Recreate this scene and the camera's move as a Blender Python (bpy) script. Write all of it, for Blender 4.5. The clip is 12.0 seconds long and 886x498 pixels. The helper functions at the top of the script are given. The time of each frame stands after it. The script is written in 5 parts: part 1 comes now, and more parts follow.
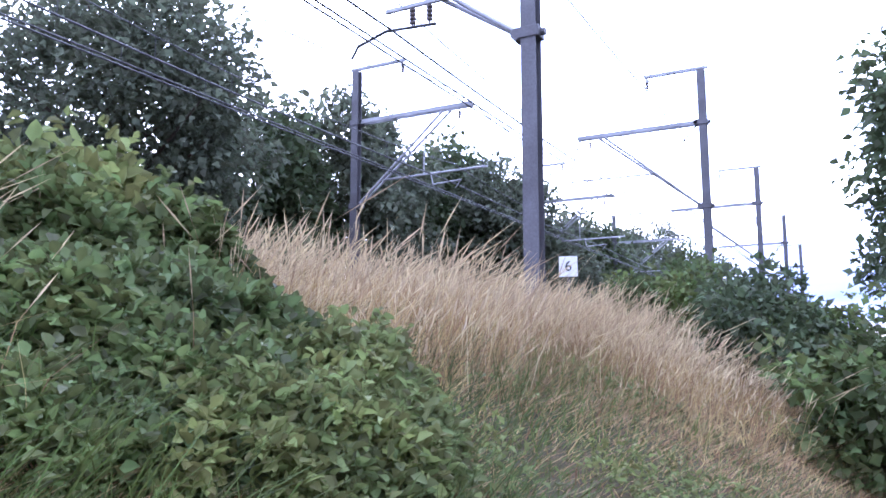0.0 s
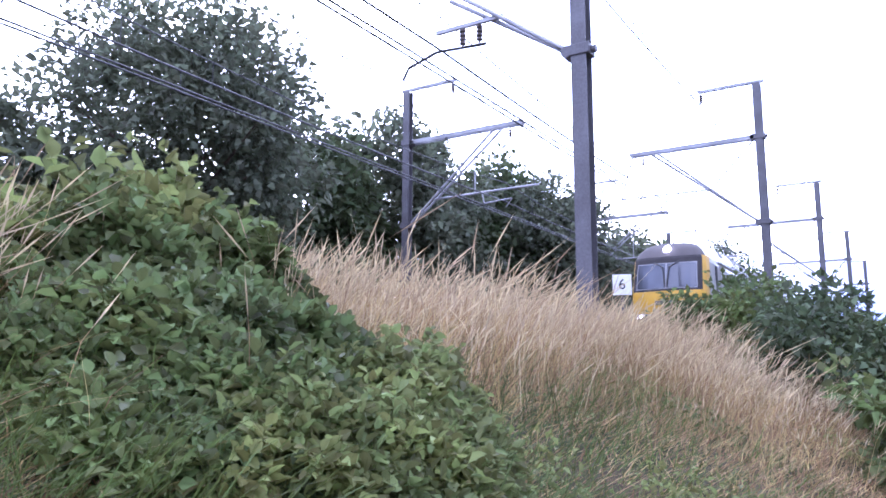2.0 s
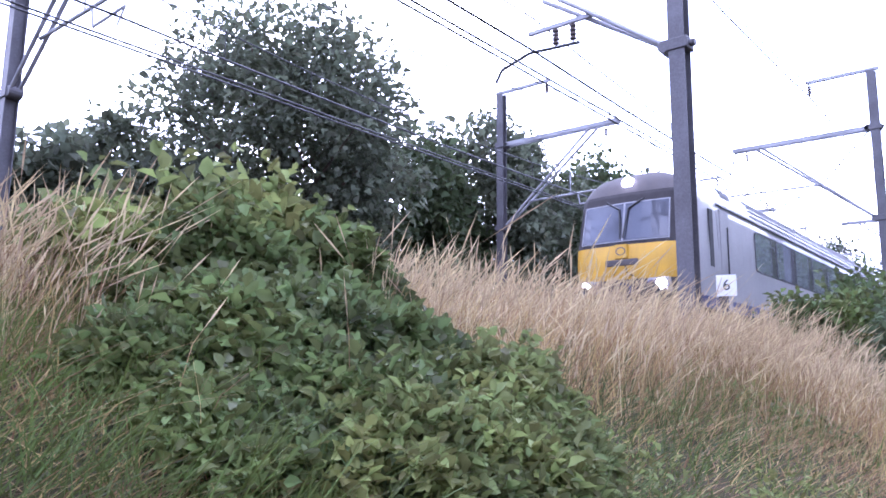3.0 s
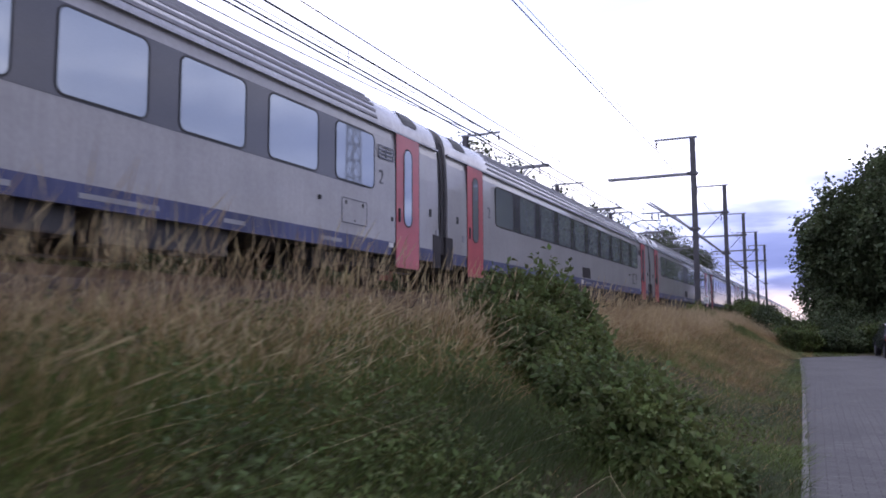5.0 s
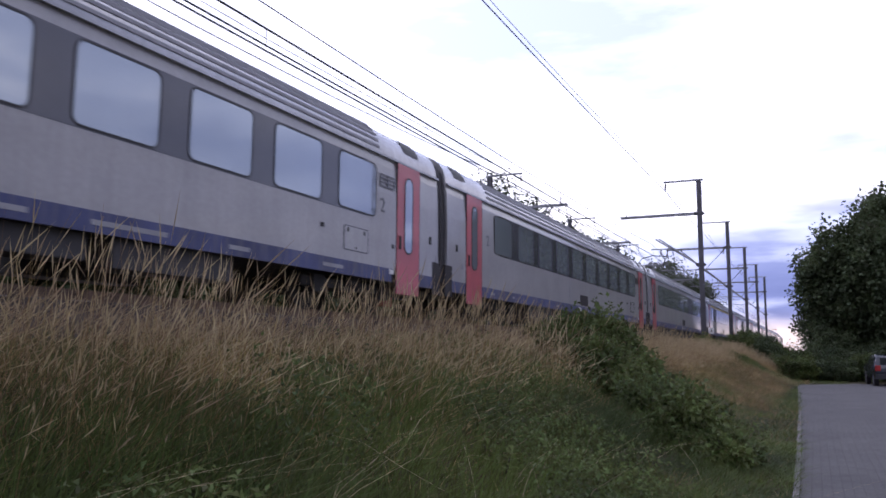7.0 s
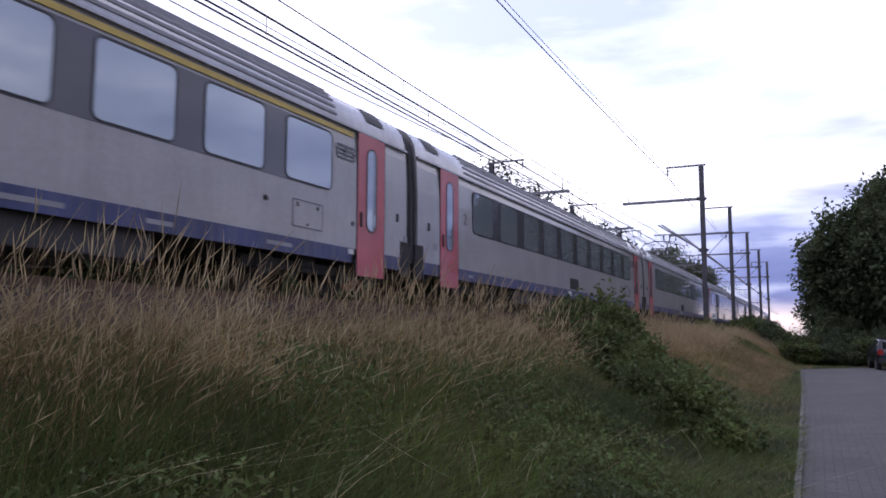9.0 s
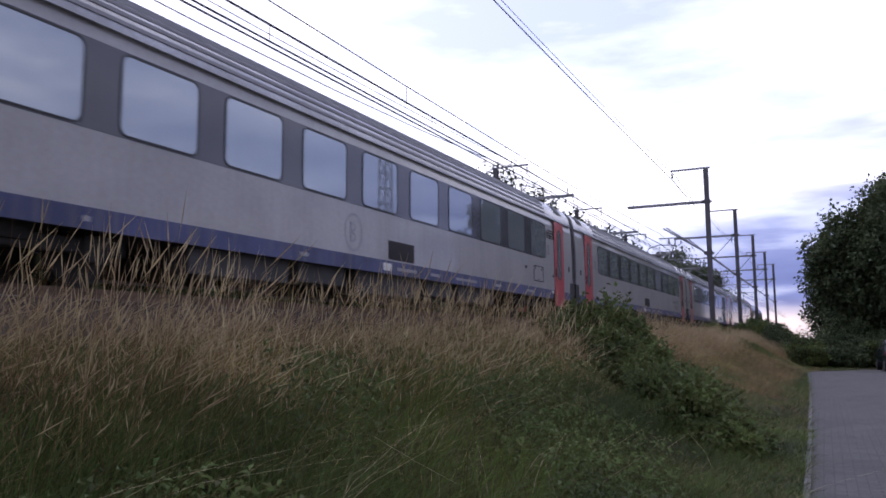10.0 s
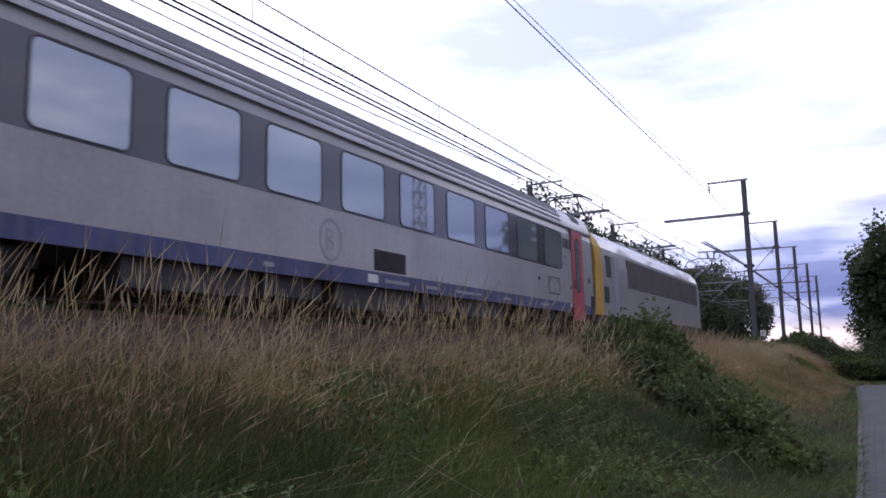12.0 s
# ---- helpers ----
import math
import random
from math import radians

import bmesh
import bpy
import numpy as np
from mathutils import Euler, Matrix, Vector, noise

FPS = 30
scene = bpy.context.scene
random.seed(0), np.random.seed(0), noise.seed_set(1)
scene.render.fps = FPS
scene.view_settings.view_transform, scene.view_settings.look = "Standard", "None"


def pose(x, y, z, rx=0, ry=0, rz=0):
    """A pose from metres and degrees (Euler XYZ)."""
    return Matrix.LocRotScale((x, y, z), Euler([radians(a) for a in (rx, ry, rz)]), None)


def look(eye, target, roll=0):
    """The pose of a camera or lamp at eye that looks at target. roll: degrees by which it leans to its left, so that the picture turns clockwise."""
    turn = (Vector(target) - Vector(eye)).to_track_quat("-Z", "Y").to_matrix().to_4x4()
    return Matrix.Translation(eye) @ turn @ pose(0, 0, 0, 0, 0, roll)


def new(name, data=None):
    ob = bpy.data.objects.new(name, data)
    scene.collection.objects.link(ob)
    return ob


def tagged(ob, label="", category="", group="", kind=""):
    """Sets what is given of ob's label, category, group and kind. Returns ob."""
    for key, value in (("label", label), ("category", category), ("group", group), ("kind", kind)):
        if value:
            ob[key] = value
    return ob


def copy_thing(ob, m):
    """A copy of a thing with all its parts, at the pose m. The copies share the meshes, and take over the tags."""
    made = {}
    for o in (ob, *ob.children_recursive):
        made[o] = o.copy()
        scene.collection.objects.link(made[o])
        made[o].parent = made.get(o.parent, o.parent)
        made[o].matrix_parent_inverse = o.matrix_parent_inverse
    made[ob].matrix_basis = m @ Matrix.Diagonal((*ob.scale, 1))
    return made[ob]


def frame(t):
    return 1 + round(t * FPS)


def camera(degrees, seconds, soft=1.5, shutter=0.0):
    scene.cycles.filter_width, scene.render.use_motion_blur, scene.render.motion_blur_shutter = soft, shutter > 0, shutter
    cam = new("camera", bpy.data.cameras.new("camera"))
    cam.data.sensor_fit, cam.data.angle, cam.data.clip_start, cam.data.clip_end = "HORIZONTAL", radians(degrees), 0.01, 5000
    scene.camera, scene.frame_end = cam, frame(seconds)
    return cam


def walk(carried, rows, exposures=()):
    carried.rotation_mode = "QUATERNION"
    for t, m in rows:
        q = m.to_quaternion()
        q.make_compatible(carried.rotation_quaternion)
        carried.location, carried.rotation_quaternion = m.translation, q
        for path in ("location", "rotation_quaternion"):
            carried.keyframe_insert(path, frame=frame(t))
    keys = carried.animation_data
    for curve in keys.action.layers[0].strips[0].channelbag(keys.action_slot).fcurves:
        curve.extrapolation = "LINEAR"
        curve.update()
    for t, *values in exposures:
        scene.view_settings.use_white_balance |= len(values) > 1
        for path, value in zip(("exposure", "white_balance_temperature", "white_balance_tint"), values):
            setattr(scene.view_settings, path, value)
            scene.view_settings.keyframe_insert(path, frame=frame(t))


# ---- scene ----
# ---------------------------------------------------------------- plan
# y runs along the railway, x to the right of it, z = 0 is the road beside the bank.
LENS = 59.5
RAIL = 2.35          # rail head
TRACK = -9.68        # centre of the near track
TRACK_FAR = -14.6    # centre of the far track
MAST_X = -6.56      # near row of masts
MAST_FAR_X = -19.1   # far row of masts
COACH = 26.4         # coupled length of a coach
C1 = (-1.41, 40.67, 1.25)
C2 = (0.0, 0.0, 1.6)


def aim(eye, yaw, up, roll=0.0):
    """Camera pose: yaw to the left of the line, degrees upward, lean to the right."""
    return pose(*eye, 90 + up, roll, yaw)


cam = camera(LENS, 12.0, soft=1.7, shutter=0.06)
VIEW = [
    (0.0, C1, 28.29, 8.06, 0.0),
    (0.5, C1, 27.50, 7.82, 0.1),
    (1.0, C1, 29.83, 8.04, 0.0),
    (1.5, C1, 31.17, 6.99, -0.35),
    (2.0, C1, 32.11, 9.45, -0.2),
    (2.5, C1, 35.29, 7.83, -0.2),
    (3.0, C1, 39.18, 9.59, -0.6),
    (3.5, (-1.41, 40.2, 1.25), 40.7, 9.9, -0.7),
    (3.7, (-1.40, 39.3, 1.26), 41.2, 10.2, -0.6),
    (3.9, (-1.36, 36.6, 1.28), 39.5, 9.4, -0.5),
    (4.1, (-1.28, 32.0, 1.32), 36.8, 8.6, -0.3),
    (4.5, (-0.85, 20.0, 1.45), 30.5, 7.0, 0.0),
    (4.9, (-0.25, 7.0, 1.56), 26.2, 5.7, 0.2),
    (5.3, C2, 24.79, 5.26, 0.33),
    (5.5, C2, 25.65, 5.25, -0.29),
    (6.0, C2, 26.80, 5.56, -0.78),
    (6.5, C2, 25.77, 7.53, -0.66),
    (7.0, C2, 25.45, 7.36, -0.49),
    (9.0, C2, 25.66, 6.41, -0.12),
    (9.5, C2, 25.80, 6.51, 0.29),
    (10.0, C2, 26.10, 6.83, 0.43),
    (10.5, C2, 25.99, 7.04, 0.27),
    (11.0, C2, 26.32, 7.02, 0.42),
    (11.5, C2, 26.62, 7.22, 0.72),
    (12.0, C2, 28.82, 8.22, 1.2),
]
walk(cam, [(t, aim(e, y, u, r)) for t, e, y, u, r in VIEW],
     exposures=[(0.0, 1.38, 5120, 22), (3.0, 1.42, 5250, 27), (3.7, 1.2, 5350, 26), (5.3, -0.48, 5880, 21), (6.5, -0.53, 5880, 21), (9.0, -0.7, 5880, 21), (12.0, -0.72, 5880, 21)])

# ---------------------------------------------------------------- world and sun
SUN_UP, SUN_AZ = 13.0, -48.0   # degrees; azimuth from +y towards +x
world = bpy.data.worlds.new("evening_sky")
scene.world = world
world.use_nodes = True
wn, wl = world.node_tree.nodes, world.node_tree.links
wn.clear()
w_out = wn.new("ShaderNodeOutputWorld")
w_bg = wn.new("ShaderNodeBackground")
w_sky = wn.new("ShaderNodeTexSky")
w_sky.sky_type = "NISHITA"
w_sky.sun_disc = False
w_sky.sun_elevation = radians(SUN_UP)
w_sky.sun_rotation = radians(SUN_AZ)
w_sky.air_density, w_sky.dust_density, w_sky.ozone_density = 1.0, 1.5, 1.5
w_gain = wn.new("ShaderNodeMix")
w_gain.data_type, w_gain.blend_type = "RGBA", "MULTIPLY"
w_gain.inputs[0].default_value = 1.0
w_gain.inputs[7].default_value = (0.1, 0.1, 0.1, 1)
w_tc = wn.new("ShaderNodeTexCoord")
w_map = wn.new("ShaderNodeMapping")
w_map.inputs["Scale"].default_value = (1.6, 1.6, 6.5)
w_map.inputs["Location"].default_value = (0.35, 0.2, 0.1)
w_noise = wn.new("ShaderNodeTexNoise")
w_noise.inputs["Scale"].default_value = 1.35
w_noise.inputs["Detail"].default_value = 7
w_noise.inputs["Roughness"].default_value = 0.55
w_ramp = wn.new("ShaderNodeValToRGB")
w_ramp.color_ramp.elements[0].position = 0.36
w_ramp.color_ramp.elements[0].color = (0.60, 0.66, 0.90, 1)
w_ramp.color_ramp.elements[1].position = 0.60
w_ramp.color_ramp.elements[1].color = (1.55, 1.50, 1.52, 1)
w_mid = w_ramp.color_ramp.elements.new(0.50)
w_mid.color = (0.98, 1.02, 1.2, 1)
w_mix = wn.new("ShaderNodeMix")
w_mix.data_type = "RGBA"
w_mix.inputs[0].default_value = 0.86
wl.new(w_sky.outputs[0], w_gain.inputs[6])
wl.new(w_tc.outputs["Generated"], w_map.inputs["Vector"])
wl.new(w_map.outputs[0], w_noise.inputs["Vector"])
wl.new(w_noise.outputs["Fac"], w_ramp.inputs[0])
wl.new(w_gain.outputs[2], w_mix.inputs[6])
wl.new(w_ramp.outputs[0], w_mix.inputs[7])
# an overcast sky: dim at the horizon, bright overhead, brightest towards the low sun
w_dot = wn.new("ShaderNodeVectorMath")
w_dot.operation = "DOT_PRODUCT"
w_dot.inputs[1].default_value = (math.sin(radians(SUN_AZ)), math.cos(radians(SUN_AZ)), 0.0)
w_fall = wn.new("ShaderNodeMapRange")
w_fall.interpolation_type = "SMOOTHSTEP"
w_fall.inputs["From Min"].default_value, w_fall.inputs["From Max"].default_value = -0.3, 0.98
w_fall.inputs["To Min"].default_value, w_fall.inputs["To Max"].default_value = 0.64, 2.05
w_sep = wn.new("ShaderNodeSeparateXYZ")
w_high = wn.new("ShaderNodeMapRange")
w_high.inputs["From Min"].default_value, w_high.inputs["From Max"].default_value = 0.0, 1.0
w_high.inputs["To Min"].default_value, w_high.inputs["To Max"].default_value = 0.0, 0.9
w_sum = wn.new("ShaderNodeMath")
w_sum.operation = "ADD"
wl.new(w_tc.outputs["Generated"], w_dot.inputs[0])
wl.new(w_tc.outputs["Generated"], w_sep.inputs[0])
wl.new(w_sep.outputs["Z"], w_high.inputs["Value"])
wl.new(w_dot.outputs["Value"], w_fall.inputs["Value"])
wl.new(w_fall.outputs[0], w_sum.inputs[0])
wl.new(w_high.outputs[0], w_sum.inputs[1])


def sky_range(a, b, source):
    r = wn.new("ShaderNodeMapRange")
    r.interpolation_type = "SMOOTHSTEP"
    r.inputs["From Min"].default_value, r.inputs["From Max"].default_value = a, b
    wl.new(source, r.inputs["Value"])
    return r.outputs[0]


def sky_times(a, b):
    r = wn.new("ShaderNodeMath")
    r.operation = "MULTIPLY"
    wl.new(a, r.inputs[0])
    wl.new(b, r.inputs[1])
    return r.outputs[0]


# a violet cloud bank low over the line and to the right of it, a warm gap at the horizon
w_side = wn.new("ShaderNodeVectorMath")
w_side.operation = "DOT_PRODUCT"
w_side.inputs[1].default_value = (math.sin(radians(14)), math.cos(radians(14)), 0.0)
wl.new(w_tc.outputs["Generated"], w_side.inputs[0])
w_map2 = wn.new("ShaderNodeMapping")
w_map2.inputs["Scale"].default_value = (2.2, 2.2, 13.0)
w_map2.inputs["Location"].default_value = (0.4, 1.3, 0.25)
w_noise2 = wn.new("ShaderNodeTexNoise")
w_noise2.inputs["Scale"].default_value = 1.7
w_noise2.inputs["Detail"].default_value = 6
wl.new(w_tc.outputs["Generated"], w_map2.inputs["Vector"])
wl.new(w_map2.outputs[0], w_noise2.inputs["Vector"])
w_low = sky_times(sky_range(0.02, 0.045, w_sep.outputs["Z"]), sky_range(0.34, 0.07, w_sep.outputs["Z"]))
w_bank = sky_times(sky_times(w_low, sky_range(0.87, 0.955, w_side.outputs["Value"])), sky_range(0.34, 0.56, w_noise2.outputs["Fac"]))
w_cloud = wn.new("ShaderNodeMix")
w_cloud.data_type, w_cloud.blend_type = "RGBA", "MULTIPLY"
w_cloud.inputs[7].default_value = (0.30, 0.33, 0.50, 1)
wl.new(w_bank, w_cloud.inputs[0])
wl.new(w_mix.outputs[2], w_cloud.inputs[6])
w_gap = wn.new("ShaderNodeMix")
w_gap.data_type, w_gap.blend_type = "RGBA", "MULTIPLY"
w_gap.inputs[7].default_value = (1.25, 1.0, 0.78, 1)
wl.new(sky_times(sky_range(0.055, 0.02, w_sep.outputs["Z"]), sky_range(0.9, 0.96, w_side.outputs["Value"])), w_gap.inputs[0])
wl.new(w_cloud.outputs[2], w_gap.inputs[6])
wl.new(w_gap.outputs[2], w_bg.inputs["Color"])
wl.new(w_sum.outputs[0], w_bg.inputs["Strength"])
wl.new(w_bg.outputs[0], w_out.inputs["Surface"])

sun = new("sun", bpy.data.lights.new("sun", "SUN"))
sun.data.energy = 1.5
sun.data.angle = radians(14)
sun.data.color = (1.0, 0.88, 0.74)
sun.matrix_world = look((0, 0, 50), (-math.sin(radians(SUN_AZ)) * 60, -math.cos(radians(SUN_AZ)) * 60, 50 - 60 * math.tan(radians(SUN_UP))))


# ---------------------------------------------------------------- materials
def material(name, base, rough=0.6, metal=0.0, vary=0.12, scale=3.0, fine=40.0, bump=0.0, island=0.0, second=None, spec=0.5, alpha_dirt=0.0, dirt=(0.12, 0.10, 0.08), coat=0.0):
    """Node material: base colour varied at two scales, optional second colour by patches, per-island change, dirt streaks and relief."""
    m = bpy.data.materials.new(name)
    m.use_nodes = True
    n, l = m.node_tree.nodes, m.node_tree.links
    b = n["Principled BSDF"]
    b.inputs["Roughness"].default_value = rough
    b.inputs["Metallic"].default_value = metal
    b.inputs["Specular IOR Level"].default_value = spec
    b.inputs["Coat Weight"].default_value = coat
    tc = n.new("ShaderNodeTexCoord")
    n1 = n.new("ShaderNodeTexNoise")
    n1.inputs["Scale"].default_value = scale
    n1.inputs["Detail"].default_value = 5
    n2 = n.new("ShaderNodeTexNoise")
    n2.inputs["Scale"].default_value = fine
    n2.inputs["Detail"].default_value = 3
    l.new(tc.outputs["Object"], n1.inputs["Vector"])
    l.new(tc.outputs["Object"], n2.inputs["Vector"])
    ramp = n.new("ShaderNodeValToRGB")
    c2 = second if second else tuple(c * (1 - 2 * vary) for c in base)
    c1 = base if second else tuple(min(1, c * (1 + vary)) for c in base)
    ramp.color_ramp.elements[0].position, ramp.color_ramp.elements[1].position = 0.36, 0.64
    ramp.color_ramp.elements[0].color, ramp.color_ramp.elements[1].color = (*c2, 1), (*c1, 1)
    l.new(n1.outputs["Fac"], ramp.inputs[0])
    hsv = n.new("ShaderNodeHueSaturation")
    l.new(ramp.outputs[0], hsv.inputs["Color"])
    val = n.new("ShaderNodeMapRange")
    val.inputs["From Min"].default_value, val.inputs["From Max"].default_value = 0.3, 0.7
    val.inputs["To Min"].default_value, val.inputs["To Max"].default_value = 1 - vary, 1 + vary
    l.new(n2.outputs["Fac"], val.inputs["Value"])
    last = val.outputs[0]
    if island:
        geo = n.new("ShaderNodeNewGeometry")
        r = n.new("ShaderNodeMapRange")
        r.inputs["To Min"].default_value, r.inputs["To Max"].default_value = 1 - island, 1 + island
        l.new(geo.outputs["Random Per Island"], r.inputs["Value"])
        mul = n.new("ShaderNodeMath")
        mul.operation = "MULTIPLY"
        l.new(last, mul.inputs[0])
        l.new(r.outputs[0], mul.inputs[1])
        last = mul.outputs[0]
        hue = n.new("ShaderNodeMapRange")
        hue.inputs["To Min"].default_value, hue.inputs["To Max"].default_value = 0.5 - island * 0.06, 0.5 + island * 0.06
        l.new(geo.outputs["Random Per Island"], hue.inputs["Value"])
        l.new(hue.outputs[0], hsv.inputs["Hue"])
    l.new(last, hsv.inputs["Value"])
    colour = hsv.outputs[0]
    if alpha_dirt:
        mp = n.new("ShaderNodeMapping")
        mp.inputs["Scale"].default_value = (9, 9, 0.7)
        l.new(tc.outputs["Object"], mp.inputs["Vector"])
        n3 = n.new("ShaderNodeTexNoise")
        n3.inputs["Scale"].default_value = 1.0
        n3.inputs["Detail"].default_value = 4
        l.new(mp.outputs[0], n3.inputs["Vector"])
        rr = n.new("ShaderNodeMapRange")
        rr.inputs["From Min"].default_value, rr.inputs["From Max"].default_value = 0.45, 0.8
        rr.inputs["To Min"].default_value, rr.inputs["To Max"].default_value = 0.0, alpha_dirt
        l.new(n3.outputs["Fac"], rr.inputs["Value"])
        mx = n.new("ShaderNodeMix")
        mx.data_type = "RGBA"
        mx.inputs[7].default_value = (*dirt, 1)
        l.new(rr.outputs[0], mx.inputs[0])
        l.new(colour, mx.inputs[6])
        colour = mx.outputs[2]
    l.new(colour, b.inputs["Base Color"])
    if bump:
        bp = n.new("ShaderNodeBump")
        bp.inputs["Strength"].default_value = bump
        bp.inputs["Distance"].default_value = 0.02
        l.new(n2.outputs["Fac"], bp.inputs["Height"])
        l.new(bp.outputs[0], b.inputs["Normal"])
    return m


def leafy(name, base, second, island=0.35, through_light=0.35, scale=0.8):
    """Leaf or blade material: diffuse, some light through, varied per leaf."""
    m = material(name, base, rough=0.55, vary=0.15, scale=scale, fine=9.0, island=island, second=second, spec=0.2)
    n, l = m.node_tree.nodes, m.node_tree.links
    b, out = n["Principled BSDF"], n["Material Output"]
    tr = n.new("ShaderNodeBsdfTranslucent")
    mix = n.new("ShaderNodeMixShader")
    mix.inputs[0].default_value = through_light
    l.new(b.inputs["Base Color"].links[0].from_socket, tr.inputs["Color"])
    l.new(b.outputs[0], mix.inputs[1])
    l.new(tr.outputs[0], mix.inputs[2])
    l.new(mix.outputs[0], out.inputs["Surface"])
    return m


def glow(name, colour, strength):
    m = bpy.data.materials.new(name)
    m.use_nodes = True
    b = m.node_tree.nodes["Principled BSDF"]
    b.inputs["Base Color"].default_value = (*colour, 1)
    b.inputs["Emission Color"].default_value = (*colour, 1)
    b.inputs["Emission Strength"].default_value = strength
    return m


M_SOIL = material("meadow_soil", (0.065, 0.048, 0.028), 0.95, vary=0.35, scale=0.6, fine=25, bump=1.0, second=(0.026, 0.034, 0.014), spec=0.08)
M_ROAD = material("road_pavers", (0.100, 0.093, 0.094), 0.88, vary=0.16, scale=0.5, fine=60, bump=0.5, second=(0.078, 0.073, 0.074))


def pave(m):
    """Lays paver joints over a road material, in real size."""
    n, l = m.node_tree.nodes, m.node_tree.links
    b = n["Principled BSDF"]
    brick = n.new("ShaderNodeTexBrick")
    brick.inputs["Scale"].default_value = 1.0
    brick.inputs["Brick Width"].default_value, brick.inputs["Row Height"].default_value = 0.22, 0.11
    brick.inputs["Mortar Size"].default_value = 0.008
    brick.inputs["Color1"].default_value, brick.inputs["Color2"].default_value = (1, 1, 1, 1), (0.72, 0.72, 0.74, 1)
    brick.inputs["Mortar"].default_value = (0.42, 0.42, 0.4, 1)
    tc = n.new("ShaderNodeTexCoord")
    l.new(tc.outputs["Object"], brick.inputs["Vector"])
    mul = n.new("ShaderNodeMix")
    mul.data_type, mul.blend_type = "RGBA", "MULTIPLY"
    mul.inputs[0].default_value = 1.0
    l.new(b.inputs["Base Color"].links[0].from_socket, mul.inputs[6])
    l.new(brick.outputs["Color"], mul.inputs[7])
    l.new(mul.outputs[2], b.inputs["Base Color"])


pave(M_ROAD)
M_KERB = material("kerb_concrete", (0.15, 0.142, 0.135), 0.9, vary=0.2, scale=2.0, fine=40, bump=0.4)
# brown stone, its colour darkened to carry the shadow below the train
M_BALLAST_SHADED = material("ballast", (0.085, 0.068, 0.057), 0.95, vary=0.3, scale=2.0, fine=22, bump=1.0, second=(0.05, 0.04, 0.034), spec=0.08)
M_STEEL = material("galvanised_steel", (0.13, 0.125, 0.14), 0.55, 0.3, vary=0.15, scale=1.5, fine=30, bump=0.1, second=(0.095, 0.09, 0.10))
M_SLEEPER = material("sleeper_concrete", (0.24, 0.22, 0.20), 0.9, vary=0.2, scale=3, fine=30, bump=0.4)
M_ARM = material("pale_galvanised_arm", (0.34, 0.34, 0.37), 0.45, 0.4, vary=0.12, scale=1.5, fine=30)
M_RAIL = material("rail_steel", (0.16, 0.11, 0.08), 0.5, 0.6, vary=0.2)
M_WIRE = material("contact_wire", (0.045, 0.045, 0.05), 0.5, 0.3, vary=0.05)
M_INSUL = material("insulator", (0.07, 0.045, 0.04), 0.3, vary=0.1)
M_WHITE = material("coach_pale_grey_paint", (0.375, 0.365, 0.375), 0.34, vary=0.06, scale=0.8, fine=15, alpha_dirt=0.3, dirt=(0.27, 0.25, 0.24), coat=0.7)
M_BAND = material("coach_dark_grey_band", (0.095, 0.095, 0.115), 0.14, vary=0.06, scale=0.8, coat=0.8)
M_BLUE = material("coach_blue_sill", (0.055, 0.065, 0.17), 0.45, vary=0.15, scale=1.2, alpha_dirt=0.6, dirt=(0.16, 0.15, 0.17))
M_RED = material("coach_red_door", (0.50, 0.085, 0.10), 0.35, vary=0.08, scale=1.5, coat=0.5, alpha_dirt=0.25, dirt=(0.28, 0.12, 0.12))
M_ROOF = material("coach_roof", (0.46, 0.46, 0.48), 0.25, 0.5, vary=0.1, scale=0.7, fine=12, alpha_dirt=0.3, dirt=(0.2, 0.19, 0.19))
M_UNDER = material("underframe_soot", (0.035, 0.032, 0.032), 0.8, vary=0.2, scale=2.0)
M_UNDERPANEL = material("underframe_panel", (0.055, 0.052, 0.056), 0.6, vary=0.15, scale=1.5)
M_RUBBER = material("gangway_rubber", (0.028, 0.024, 0.028), 0.75, vary=0.15, scale=3)
M_GLASS = material("coach_tinted_glass", (0.46, 0.51, 0.57), 0.03, 0.6, vary=0.03, scale=0.6)
M_GLASS.node_tree.nodes["Principled BSDF"].inputs["IOR"].default_value = 2.2
M_YELLOW = material("cab_yellow", (0.56, 0.325, 0.03), 0.4, vary=0.06, scale=1.2, alpha_dirt=0.2, dirt=(0.30, 0.20, 0.07))
M_CABGREY = material("cab_grey", (0.105, 0.094, 0.097), 0.7, spec=0.2, vary=0.08, scale=1.2, alpha_dirt=0.25)
M_MASK = material("windscreen_mask", (0.048, 0.043, 0.047), 0.6, vary=0.08, spec=0.2)
M_SCREEN = material("windscreen_glass", (0.11, 0.115, 0.14), 0.08, 0.5, vary=0.08, scale=0.8)
M_BLACK = material("black_plastic", (0.03, 0.03, 0.033), 0.6, vary=0.1)
M_MARK = material("dull_grey_marking", (0.30, 0.30, 0.33), 0.5, vary=0.06)
M_NUMERAL = material("grey_class_numeral", (0.15, 0.15, 0.17), 0.45, vary=0.06)
M_PALE = material("pale_marking", (0.70, 0.70, 0.70), 0.5, vary=0.05)
M_STRIPE = material("first_class_yellow", (0.62, 0.46, 0.12), 0.5, vary=0.06)
M_LAMP = glow("headlight_on", (1.0, 0.93, 0.98), 14.0)
M_LAMPOFF = material("headlight_off", (0.22, 0.16, 0.18), 0.15, vary=0.05)
M_SIGN = material("sign_white_enamel", (0.78, 0.78, 0.78), 0.4, vary=0.05)
